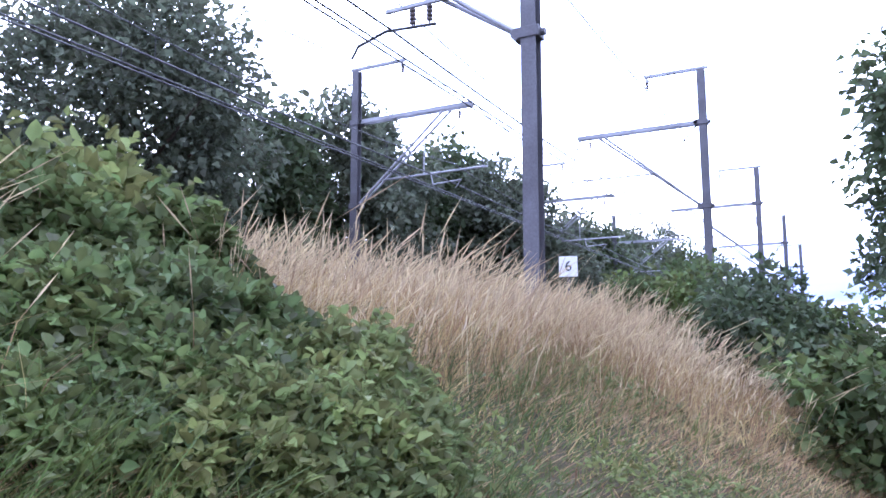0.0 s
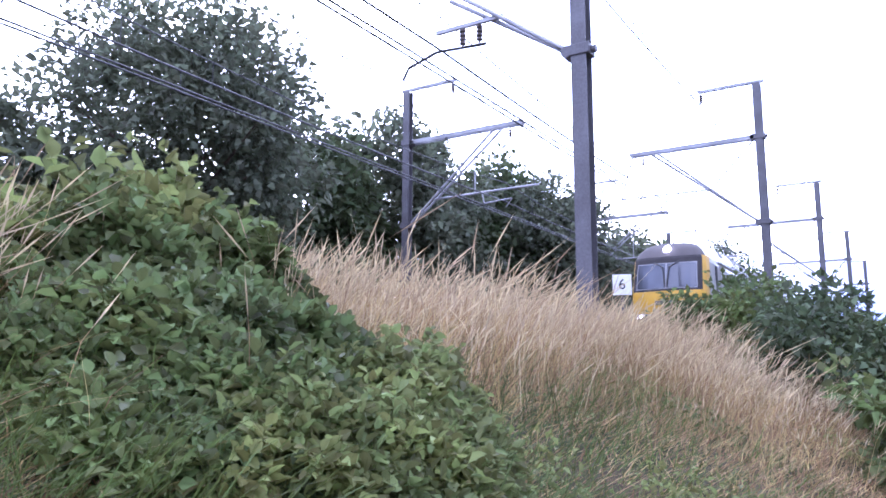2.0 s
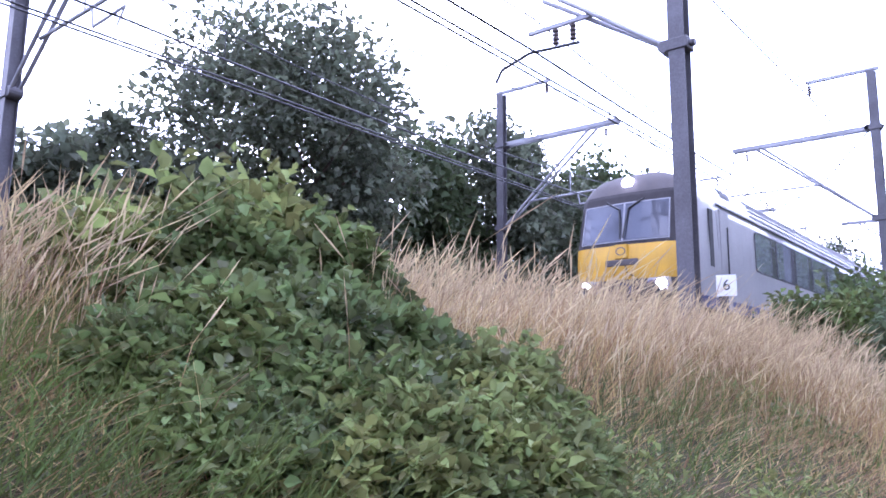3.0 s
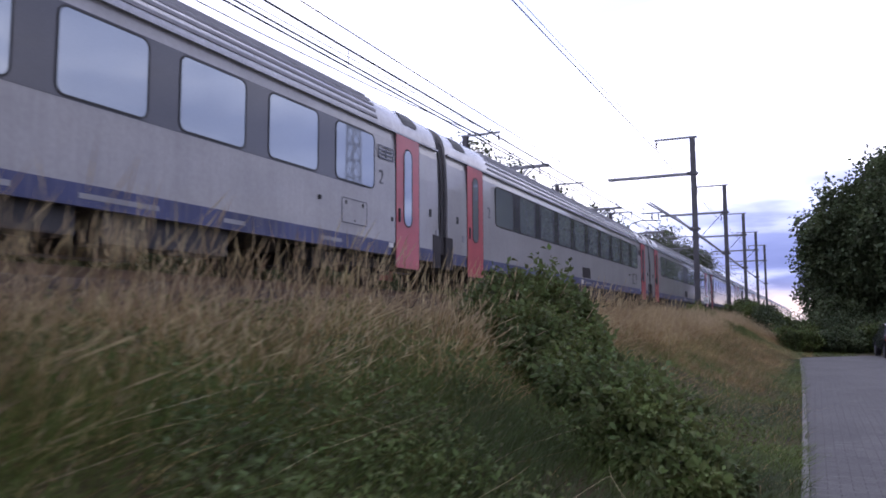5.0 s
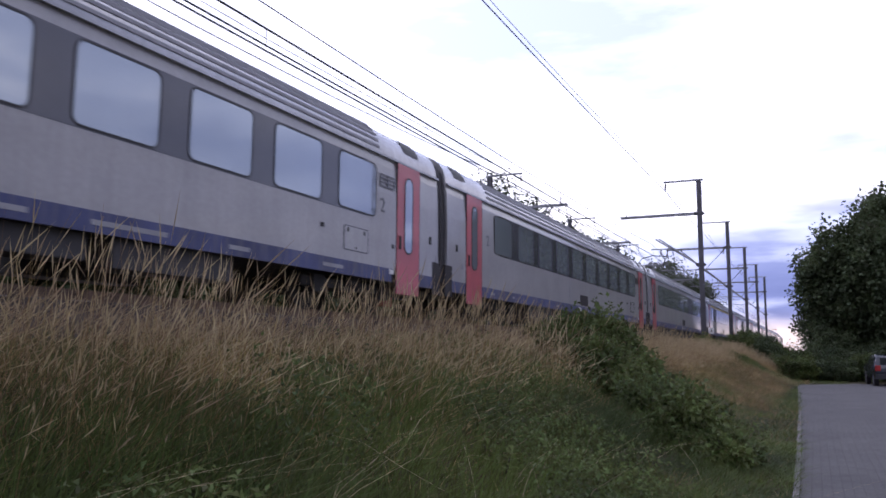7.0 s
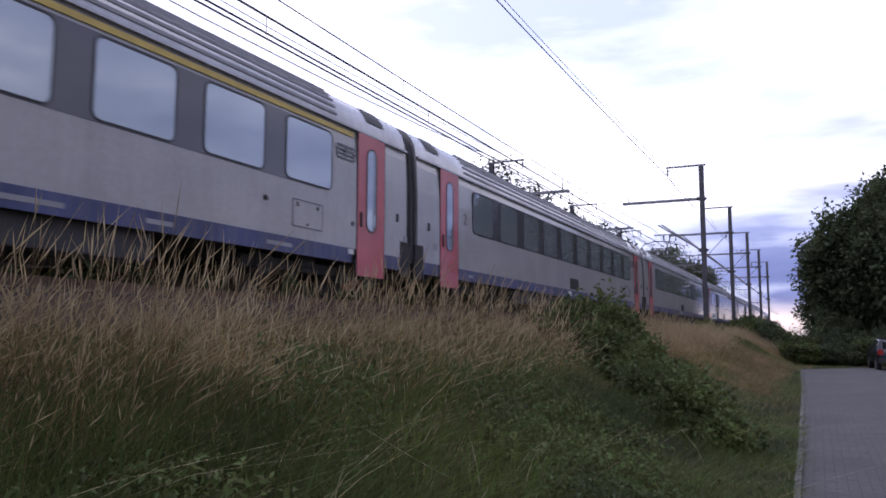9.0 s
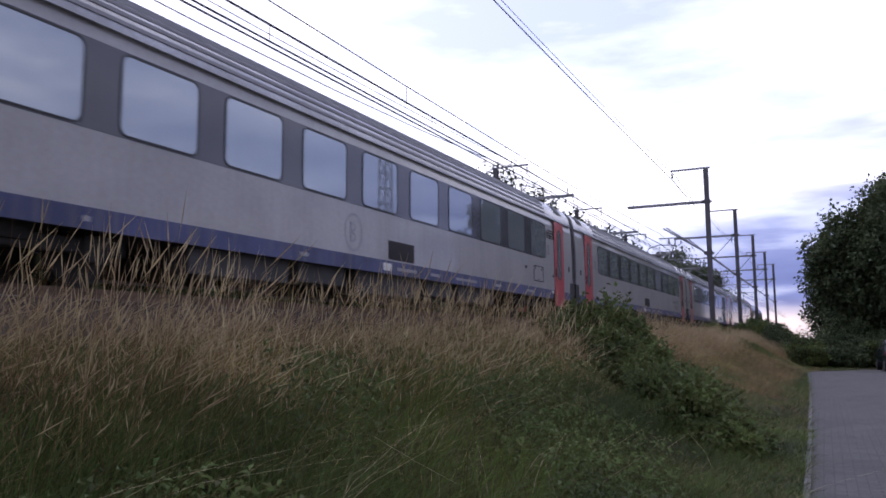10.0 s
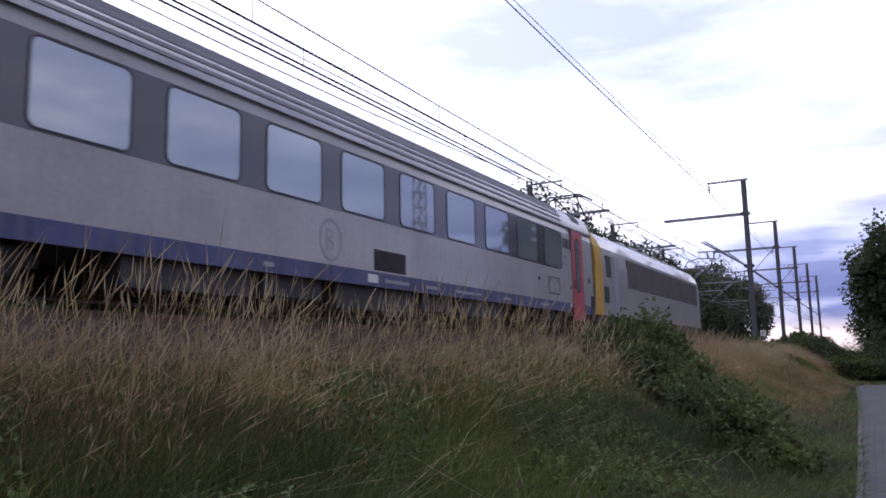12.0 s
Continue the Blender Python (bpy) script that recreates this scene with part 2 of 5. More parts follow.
M_INK = material("sign_black_ink", (0.03, 0.03, 0.035), 0.5, vary=0.05)
M_BARK = material("bark", (0.085, 0.065, 0.05), 0.95, vary=0.25, scale=2, fine=14, bump=0.8)
M_LEAF_DARK = leafy("leaf_dark_green", (0.098, 0.122, 0.058), (0.062, 0.080, 0.042), 0.4)
# far foliage: distance haze put into the colour as a paler, greyer green
M_LEAF_HAZED = leafy("leaf_far_hazed_green", (0.145, 0.16, 0.105), (0.095, 0.11, 0.075), 0.4, 0.45)
M_LEAF_BUSH = leafy("leaf_bush_green", (0.225, 0.24, 0.078), (0.12, 0.142, 0.055), 0.5, 0.45)
M_LEAF_NEAR = leafy("leaf_bramble_green", (0.148, 0.178, 0.058), (0.080, 0.102, 0.042), 0.5, 0.42)
M_STRAW = leafy("dry_grass_straw", (0.44, 0.30, 0.148), (0.225, 0.145, 0.072), 0.5, 0.3, 0.5)
M_STRAW_PALE = leafy("dry_seed_heads", (0.62, 0.51, 0.33), (0.47, 0.36, 0.21), 0.25, 0.3, 0.5)
M_GRASS = leafy("green_grass", (0.12, 0.152, 0.038), (0.058, 0.078, 0.026), 0.45, 0.35, 0.45)
M_CAR = material("car_dark_blue_paint", (0.02, 0.022, 0.035), 0.25, 0.3, vary=0.05, coat=0.6)
M_CARGLASS = material("car_glass", (0.05, 0.055, 0.06), 0.05, 0.4, vary=0.03)
M_REDLAMP = material("tail_lamp_red", (0.35, 0.02, 0.02), 0.2, vary=0.05)


# ---------------------------------------------------------------- mesh helpers
def part(name, bm, mat, parent=None, label="", smooth=False):
    """Links a bmesh as one mesh object under parent."""
    me = bpy.data.meshes.new(name)
    bm.to_mesh(me)
    bm.free()
    if mat:
        me.materials.append(mat)
    if smooth:
        for p in me.polygons:
            p.use_smooth = True
    ob = new(name, me)
    if parent:
        ob.parent = parent
    if label:
        tagged(ob, label)
    return ob


def quads(name, verts, faces, mat, parent=None, smooth=False):
    me = bpy.data.meshes.new(name)
    me.from_pydata(verts, [], faces)
    me.update()
    me.materials.append(mat)
    if smooth:
        for p in me.polygons:
            p.use_smooth = True
    ob = new(name, me)
    if parent:
        ob.parent = parent
    return ob


def box(bm, x0, y0, z0, x1, y1, z1, bevel=0.0):
    r = bmesh.ops.create_cube(bm, size=1.0, matrix=Matrix.Translation(((x0 + x1) / 2, (y0 + y1) / 2, (z0 + z1) / 2)) @ Matrix.Diagonal((abs(x1 - x0), abs(y1 - y0), abs(z1 - z0), 1)))
    if bevel:
        es = list({e for v in r["verts"] for e in v.link_edges})
        bmesh.ops.bevel(bm, geom=es, offset=bevel, segments=2, profile=0.6, affect="EDGES")
    return bm


def boxed(*a, bevel=0.0):
    return box(bmesh.new(), *a, bevel=bevel)


def bar(bm, a, b, r, sides=8):
    """A round bar from a to b."""
    a, b = Vector(a), Vector(b)
    d = b - a
    m = Matrix.Translation((a + b) / 2) @ d.to_track_quat("Z", "Y").to_matrix().to_4x4()
    bmesh.ops.create_cone(bm, cap_ends=True, segments=sides, radius1=r, radius2=r, depth=d.length, matrix=m)
    return bm


def disc(bm, c, r, axis, depth, sides=20):
    m = Matrix.Translation(c) @ Vector(axis).to_track_quat("Z", "Y").to_matrix().to_4x4()
    bmesh.ops.create_cone(bm, cap_ends=True, segments=sides, radius1=r, radius2=r, depth=depth, matrix=m)
    return bm


def rounded(bm, x, y0, z0, y1, z1, r, depth, n=5, sx=1):
    """A plate with round corners on a side wall: spans y, z; from x outward by depth (sign sx)."""
    pts = []
    for cy, cz, a0 in ((y1 - r, z1 - r, 0), (y0 + r, z1 - r, 90), (y0 + r, z0 + r, 180), (y1 - r, z0 + r, 270)):
        for i in range(n + 1):
            a = radians(a0 + 90 * i / n)
            pts.append((cy + r * math.cos(a), cz + r * math.sin(a)))
    inner = [bm.verts.new((x, p[0], p[1])) for p in pts]
    outer = [bm.verts.new((x + sx * depth, p[0], p[1])) for p in pts]
    bm.faces.new(outer if sx > 0 else outer[::-1])
    k = len(pts)
    for i in range(k):
        j = (i + 1) % k
        f = (inner[i], inner[j], outer[j], outer[i])
        bm.faces.new(f if sx > 0 else f[::-1])
    return bm


def frame_ring(bm, x, y0, z0, y1, z1, r, wide, depth, n=5, sx=1):
    """A rounded frame (gasket) on a side wall."""
    def loop(g, rr, xx):
        out = []
        for cy, cz, a0 in ((y1 + g - rr, z1 + g - rr, 0), (y0 - g + rr, z1 + g - rr, 90), (y0 - g + rr, z0 - g + rr, 180), (y1 + g - rr, z0 - g + rr, 270)):
            for i in range(n + 1):
                a = radians(a0 + 90 * i / n)
                out.append(bm.verts.new((xx, cy + rr * math.cos(a), cz + rr * math.sin(a))))
        return out
    a, b = loop(wide, r + wide, x), loop(wide, r + wide, x + sx * depth)
    c = loop(0, r, x + sx * depth)
    k = len(a)
    for i in range(k):
        j = (i + 1) % k
        bm.faces.new((a[i], a[j], b[j], b[i]))
        bm.faces.new((b[i], b[j], c[j], c[i]))
    return bm


def lettering(name, text, size, mat, m, parent=None, label=""):
    cu = bpy.data.curves.new(name, "FONT")
    cu.body, cu.size, cu.extrude = text, size, 0.003
    cu.align_x, cu.align_y = "CENTER", "CENTER"
    tmp = new(name, cu)
    me = bpy.data.meshes.new_from_object(tmp.evaluated_get(bpy.context.evaluated_depsgraph_get()))
    bpy.data.objects.remove(tmp)
    me.materials.append(mat)
    ob = new(name, me)
    if parent:
        ob.parent = parent
    ob.matrix_basis = m
    if label:
        tagged(ob, label)
    return ob


# ---------------------------------------------------------------- ground, road, railway bed
def smooth(a, b, v):
    t = min(1, max(0, (v - a) / (b - a)))
    return t * t * (3 - 2 * t)


def road_edge(y):
    return -0.17 - 0.6 * (max(0, min(y, 46)) / 41.0) ** 1.6


def ground_z(x, y):
    """Height of the meadow: flat by the road, the bank up to the line, flat beyond."""
    e = road_edge(y) - 0.35
    crest = -5.2
    north = smooth(30, 40, y)
    top = 1.32 + 0.14 * north
    z = 0.0
    if x < e:
        t = min(1.0, (e - x) / (e - crest))
        z = top * ((1 - north) * smooth(0, 1, t) + north * (1 - (1 - t) ** 1.5))
    if x < -6.0:
        z += (1.75 - top) * smooth(-6.0, -7.4, x)
    if x < -22:
        z -= 1.2 * smooth(-22, -32, x)
    if abs(x - e) < 8 and x < e:
        z += 0.10 * noise.noise((x * 0.7, y * 0.5, 3.1)) * smooth(e, e - 1.0, x)
    return z


def on_road(x, y):
    return x > road_edge(y) and y < 42.5 + 1.2 * max(0.0, x)


def make_ground():
    xs = [-3000, -900, -300, -120, -60, -40] + list(np.arange(-30, -6.0, 1.0)) + list(np.arange(-6.0, 1.5, 0.4)) + [1.6, 3, 5, 8, 14, 30, 70, 200, 800, 3000]
    ys = [-3000, -900, -300, -100, -50, -25] + list(np.arange(-14, 70, 1.0)) + [75, 82, 90, 100, 120, 160, 260, 500, 1200, 4500]
    verts = [(x, y, ground_z(x, y) - (0.03 if on_road(x, y) else 0)) for y in ys for x in xs]
    w = len(xs)
    faces = [(j * w + i, j * w + i + 1, (j + 1) * w + i + 1, (j + 1) * w + i) for j in range(len(ys) - 1) for i in range(w - 1)]
    ob = quads("ground", verts, faces, M_SOIL, smooth=True)
    tagged(ob, "grassy bank and meadow beside the railway", "ground", kind="structure")


def make_road():
    ys = list(np.arange(-30, 42.5, 1.5))
    verts, faces = [], []
    for y in ys:
        e = road_edge(y)
        verts += [(e, y, 0.012), (e + 0.3, y, 0.02), (e + 2.6, y, 0.05), (e + 5.0, y, 0.02)]
    for j in range(len(ys) - 1):
        for i in range(3):
            a = j * 4 + i
            faces.append((a, a + 1, a + 5, a + 4))
    # the side street to the right at its end
    k = len(verts)
    y0 = ys[-1]
    e0 = road_edge(y0)
    verts += [(e0 + 5.0, y0 - 5.0, 0.024), (60, y0 - 3.0, 0.024), (60, y0 + 5.0, 0.024), (4.2, y0 + 5.0, 0.024), (1.6, y0 + 3.2, 0.024), (e0, y0 - 0.002, 0.016), (e0 + 2.6, y0 - 0.002, 0.054), (e0 + 5.0, y0 - 0.002, 0.026)]
    faces += [(k, k + 1, k + 2, k + 3, k + 7), (k + 7, k + 3, k + 4, k + 6), (k + 6, k + 4, k + 5)]
    tagged(quads("road", verts, faces, M_ROAD), "narrow road of worn grey pavers beside the bank", "road", kind="structure")


def make_bed():
    for tx, nm in ((TRACK, "near"), (TRACK_FAR, "far")):
        bed_ys = (-420, 420)
        v = []
        for y in bed_ys:
            v += [(tx - 2.6, y, RAIL - 0.8), (tx - 1.5, y, RAIL - 0.2), (tx + 1.5, y, RAIL - 0.2), (tx + 2.6, y, RAIL - 0.8)]
        f = [(0, 1, 5, 4), (1, 2, 6, 5), (2, 3, 7, 6)]
        ob = quads("ballast_bed", v, f, M_BALLAST_SHADED)
        tagged(ob, "brown crushed stone ballast, darkened for the shadow under the train", "ballast", kind="structure")
        track = tagged(new("railway_track"), "rusty steel railway track on concrete sleepers", "railway track", kind="structure")
        n = 400
        ys = -80 + 0.6 * np.arange(n)
        cube = np.array([(a, b, c) for c in (-0.18, 0.0) for b in (-0.13, 0.13) for a in (-1.25, 1.25)])
        v = (cube[None] + np.stack([np.full(n, tx), ys, np.full(n, RAIL - 0.172)], 1)[:, None]).reshape(-1, 3)
        q = np.array([(4, 5, 7, 6), (0, 1, 5, 4), (2, 6, 7, 3), (0, 4, 6, 2), (1, 3, 7, 5)])
        f = (q[None] + 8 * np.arange(n)[:, None, None]).reshape(-1, 4)
        tagged(quads("sleepers", v.tolist(), f.tolist(), M_SLEEPER, track), "grey concrete sleepers in the ballast", kind="stuff")
        for s in (-0.7525, 0.7525):
            bm = bmesh.new()
            box(bm, tx + s - 0.07, -420, RAIL - 0.17, tx + s + 0.07, 420, RAIL - 0.155)
            box(bm, tx + s - 0.01, -420, RAIL - 0.155, tx + s + 0.01, 420, RAIL - 0.04)
            box(bm, tx + s - 0.036, -420, RAIL - 0.04, tx + s + 0.036, 420, RAIL)
            part("rail", bm, M_RAIL, track)


make_ground()
make_road()
make_bed()


# ---------------------------------------------------------------- overhead line
ARM_Z = RAIL + 8.45
TOP_Z = RAIL + 10.69
JOINT_Z = RAIL + 4.98
CONTACT_Z = RAIL + 5.22
CARRIER_Z = RAIL + 6.45


def catenary_mast(x, y, side, label, kind="pull"):
    """A steel mast with top bracket, cantilever, strut and registration arm. side: -1 reaches to -x.
    kind: open (the strut ends free and carries a short arm), pull or push (a long arm off the strut)."""
    m = new("catenary_mast")
    m.matrix_basis = pose(x, y, 0)
    s = side
    ground = RAIL - 0.5
    bm = bmesh.new()
    hp = [(-0.15, -0.15), (0.15, -0.15), (0.15, -0.13), (0.012, -0.13), (0.012, 0.13), (0.15, 0.13), (0.15, 0.15), (-0.15, 0.15), (-0.15, 0.13), (-0.012, 0.13), (-0.012, -0.13), (-0.15, -0.13)]
    lo = [bm.verts.new((px, py, ground - 1.0)) for px, py in hp]
    hi = [bm.verts.new((px, py, TOP_Z)) for px, py in hp]
    for i in range(12):
        bm.faces.new((lo[i], lo[(i + 1) % 12], hi[(i + 1) % 12], hi[i]))
    bm.faces.new(hi)
    part("post", bm, M_STEEL, m)
    part("footing", boxed(-0.35, -0.35, ground - 1.1, 0.35, 0.35, ground - 0.15, bevel=0.03), M_SLEEPER, m, "concrete footing")
    bm = bmesh.new()
    for dy in (-0.05, 0.05):
        box(bm, s * 2.3, dy - 0.02, TOP_Z, s * -0.28, dy + 0.02, TOP_Z + 0.11)
    part("top_bracket", bm, M_ARM, m, "pale galvanised arm")
    bm = bmesh.new()
    bar(bm, (s * 2.2, 0, TOP_Z), (s * 2.2, 0, TOP_Z - 0.55), 0.025)
    for k in range(4):
        disc(bm, (s * 2.2, 0, TOP_Z - 0.14 - 0.09 * k), 0.075, (0, 0, 1), 0.04, 10)
    part("insulator", bm, M_INSUL, m, "dark ribbed insulator")
    bm = bmesh.new()
    for dy in (-0.12, 0.12):
        box(bm, s * 5.3, dy - 0.03, ARM_Z - 0.09, s * -0.22, dy + 0.03, ARM_Z + 0.07)
    for d in (0.3, 1.8, 3.4, 5.1):
        box(bm, s * d - 0.05, -0.12, ARM_Z - 0.06, s * d + 0.05, 0.12, ARM_Z + 0.04)
    part("cantilever", bm, M_ARM, m, "pale galvanised double arm")
    bm = bmesh.new()
    bar(bm, (s * 4.9, 0, ARM_Z), (s * 4.9, 0, ARM_Z + 0.45), 0.025)
    part("pin", bm, M_STEEL, m)
    tip = (2.7, JOINT_Z + 1.85) if kind == "open" else (4.1, ARM_Z - 0.09)
    bm = bmesh.new()
    for dy, dx in ((-0.09, 0.0), (0.09, 0.25)):
        bar(bm, (s * 0.18, dy, JOINT_Z), (s * (tip[0] + dx), dy, tip[1]), 0.05)
    part("strut", bm, M_ARM, m, "pair of pale galvanised tubes")
    for z in (JOINT_Z, ARM_Z):
        bm = bmesh.new()
        box(bm, -0.21, -0.18, z - 0.11, 0.21, 0.18, z + 0.11, bevel=0.02)
        disc(bm, (s * 0.24, 0, z), 0.12, (0, 1, 0), 0.3, 12)
        disc(bm, (s * -0.24, 0, z), 0.07, (1, 0, 0), 0.12, 10)
        part("clamp", bm, M_STEEL, m)

    def on_strut(z):
        return 0.18 + (tip[0] - 0.18) * (z - JOINT_Z) / (tip[1] - JOINT_Z)
    if kind == "open":
        za = JOINT_Z + 1.15
        xa = on_strut(za)
        bm = bmesh.new()
        box(bm, s * (xa - 0.1), -0.04, za - 0.04, s * (xa + 1.5), 0.04, za + 0.04)
        part("registration_arm", bm, M_ARM, m, "pale galvanised arm")
        for d in (xa + 0.45, xa + 0.85):
            bm = bar(bmesh.new(), (s * d, 0, za), (s * d, 0, za - 0.48), 0.02)
            for k in range(4):
                disc(bm, (s * d, 0, za - 0.1 - 0.09 * k), 0.07, (0, 0, 1), 0.04, 10)
            part("dropper_insulator", bm, M_INSUL, m, "dark ribbed insulator")
        bm = bmesh.new()
        zs = za - 0.5
        bar(bm, (s * (xa + 0.3), 0, zs), (s * (xa + 1.5), 0, zs + 0.08), 0.035)
        bar(bm, (s * (xa + 1.5), 0, zs + 0.08), (s * (xa + 2.2), 0, zs - 0.12), 0.035)
        bar(bm, (s * (xa + 2.2), 0, zs - 0.12), (s * (xa + 2.35), 0, CONTACT_Z + 0.05), 0.03)
        part("steady_arm", bm, M_WIRE, m, "dark bent steady arm")
        return tagged(m, label, "catenary mast", "overhead line masts")
    za = JOINT_Z + (1.55 if kind == "pull" else 0.95)
    xa = on_strut(za)
    if kind == "pull":
        bm = bmesh.new()
        bar(bm, (s * 0.2, 0, ARM_Z - 0.05), (s * xa, 0, za), 0.028)
        part("stay", bm, M_WIRE, m, "dark stay rod")
    else:
        bm = bmesh.new()
        xv = on_strut(JOINT_Z + 2.6)
        bar(bm, (s * xv, 0, JOINT_Z + 2.6), (s * xv, 0, za), 0.022)
        part("hanger", bm, M_ARM, m)
    bm = bmesh.new()
    bar(bm, (s * xa, 0, za), (s * 5.9, 0, za + 0.03), 0.042)
    part("registration_arm", bm, M_ARM, m, "pale galvanised tube")
    bm = bmesh.new()
    bar(bm, (s * 5.2, 0, ARM_Z - 0.09), (s * 5.75, 0, za + 0.05), 0.024)
    part("tie", bm, M_WIRE, m, "dark tie rod")
    bm = bar(bmesh.new(), (s * 4.75, 0, ARM_Z - 0.08), (s * 4.75, 0, ARM_Z - 0.55), 0.02)
    for k in range(3):
        disc(bm, (s * 4.75, 0, ARM_Z - 0.25 - 0.1 * k), 0.07, (0, 0, 1), 0.05, 10)
    part("dropper_insulator", bm, M_INSUL, m, "dark ribbed insulator")
    bm = bmesh.new()
    d0 = abs((TRACK if s < 0 else TRACK_FAR) - x)
    bar(bm, (s * (d0 - 1.0), 0, za), (s * (d0 - 0.9), 0, za - 0.42), 0.025)
    bar(bm, (s * (d0 - 0.9), 0, za - 0.42), (s * (d0 + 0.3), 0, za - 0.36), 0.03)
    bar(bm, (s * (d0 + 0.3), 0, za - 0.36), (s * (d0 + 0.05), 0, CONTACT_Z + 0.04), 0.02)
    part("steady_arm", bm, M_ARM, m, "pale galvanised arm")
    return tagged(m, label, "catenary mast", "overhead line masts")


NEAR_YS = [53.74 + 18.85 * k for k in range(5)]
FAR_YS = [47.2 + 18.85 * k for k in range(0, 4)]
for k, yy in enumerate(NEAR_YS):
    catenary_mast(MAST_X, yy, -1, "grey steel overhead line mast with bracket arms beside the track", "open" if k == 0 else "pull")
for yy in FAR_YS:
    catenary_mast(MAST_FAR_X, yy, 1, "grey steel overhead line mast beyond the far track", "push")


def wire(name, pts, r, label):
    """One continuous five-sided wire through the points, which run along y."""
    bm = bmesh.new()
    rings = []
    for x, y, z in pts:
        rings.append([bm.verts.new((x + r * math.cos(a * 1.2566), y, z + r * math.sin(a * 1.2566))) for a in range(5)])
    for p, q in zip(rings, rings[1:]):
        for i in range(5):
            bm.faces.new((p[i], p[(i + 1) % 5], q[(i + 1) % 5], q[i]))
    return tagged(part(name, bm, M_WIRE), label, "overhead wire", "overhead wires")


def spans(ys, x, z, sag, per=8):
    pts = []
    for a, b in zip(ys, ys[1:]):
        for i in range(per):
            t = i / per
            pts.append((x, a + (b - a) * t, z - sag * 4 * t * (1 - t)))
    pts.append((x, ys[-1], z))
    return pts


NEAR_ALL = [-115, -60, -4] + NEAR_YS + [180, 240]
FAR_ALL = [-120, -66, -12] + FAR_YS + [150, 210]
for tx, ys, low in ((TRACK, NEAR_ALL, 0.0), (TRACK_FAR, FAR_ALL, -0.25)):
    for dx in (-0.09, 0.09):
        wire("contact_wire", [(tx + dx, ys[0], CONTACT_Z + low), (tx + dx, ys[-1], CONTACT_Z + low)], 0.022, "taut dark contact wire above the track")
    car = spans(ys, tx, CARRIER_Z + low, 0.42)
    wire("carrier_wire", car, 0.016, "dark sagging carrier wire above the track")
    aux = spans(ys, tx, CONTACT_Z + low + 0.5, 0.12)
    wire("auxiliary_wire", aux, 0.026, "thick dark auxiliary carrier wire above the track")
    bm = bmesh.new()
    for p, q in list(zip(car, aux))[1::1]:
        bar(bm, p, (q[0], q[1], q[2]), 0.010, 4)
        bar(bm, (q[0], q[1] + 1.5, q[2]), (q[0], q[1] + 1.5, CONTACT_Z + low), 0.010, 4)
    tagged(part("droppers", bm, M_WIRE), "thin droppers hanging between the overhead wires", "overhead wire", kind="stuff")
wire("feeder_wire", spans([-115, -60, -4] + NEAR_YS, MAST_X - 2.2, TOP_Z - 0.55, 0.2), 0.022, "dark feeder wire hung under the mast tops")
wire("feeder_wire", spans([-115, -60, -4] + NEAR_YS, MAST_X - 1.95, TOP_Z - 0.35, 0.45), 0.012, "thin dark wire beside the feeder")
wire("feeder_wire", spans([-120, -66, -12] + FAR_YS, MAST_FAR_X + 2.2, TOP_Z - 0.55, 1.0), 0.022, "dark feeder wire hung under the mast tops")
wire("feeder_wire", spans([-120, -66, -12] + FAR_YS, MAST_FAR_X + 4.9, ARM_Z + 0.45, 0.6), 0.014, "dark wire along the bracket arm tips")


# ---------------------------------------------------------------- train
HW = 1.42


def section(top=4.28, n=9):
    """Half of the body's cross-section above the sill, from sill to ridge."""
    pts = [(HW, 0.97), (HW, 1.9), (HW - 0.005, 2.6), (HW - 0.03, 3.2), (HW - 0.06, 3.42)]
    for i in range(1, n + 1):
        a = radians(90 * i / n)
        pts.append(((HW - 0.06) * math.cos(a) ** 0.62, 3.42 + (top - 3.42) * math.sin(a) ** 0.95))
    return pts


def extrude(bm, pts, y0, y1, caps=False):
    """Sweeps a mirrored half profile from y0 to y1."""
    prof = [(x, z) for x, z in pts] + [(-x, z) for x, z in reversed(pts) if x > 1e-6]
    a = [bm.verts.new((x, y0, z)) for x, z in prof]
    b = [bm.verts.new((x, y1, z)) for x, z in prof]
    for i in range(len(prof) - 1):
        bm.faces.new((a[i], a[i + 1], b[i + 1], b[i]))
    if caps:
        bm.faces.new(a[::-1])
        bm.faces.new(b)
    return bm


def bogie(parent, y, name="bogie"):
    b = part(name, boxed(-0.9, y - 0.35, 0.45, 0.9, y + 0.35, 0.72, bevel=0.04), M_UNDER, parent)
    for s in (-1, 1):
        bm = bmesh.new()
        box(bm, s * 0.95, y - 1.75, 0.42, s * 1.12, y + 1.75, 0.62, bevel=0.03)
        for d in (-1.25, 1.25):
            box(bm, s * 0.93, y + d - 0.2, 0.3, s * 1.2, y + d + 0.2, 0.66, bevel=0.04)
        box(bm, s * 0.9, y - 0.3, 0.5, s * 1.18, y + 0.3, 0.95, bevel=0.05)
        part("side_frame", bm, M_UNDER, b)
    for s in (-1, 1):
        for d in (-1.25, 1.25):
            w = bmesh.new()
            disc(w, (s * 0.76, y + d, 0.45), 0.45, (1, 0, 0), 0.13, 22)
            disc(w, (s * 0.7, y + d, 0.45), 0.48, (1, 0, 0), 0.03, 22)
            part("wheel", w, M_UNDER, b)
    return b


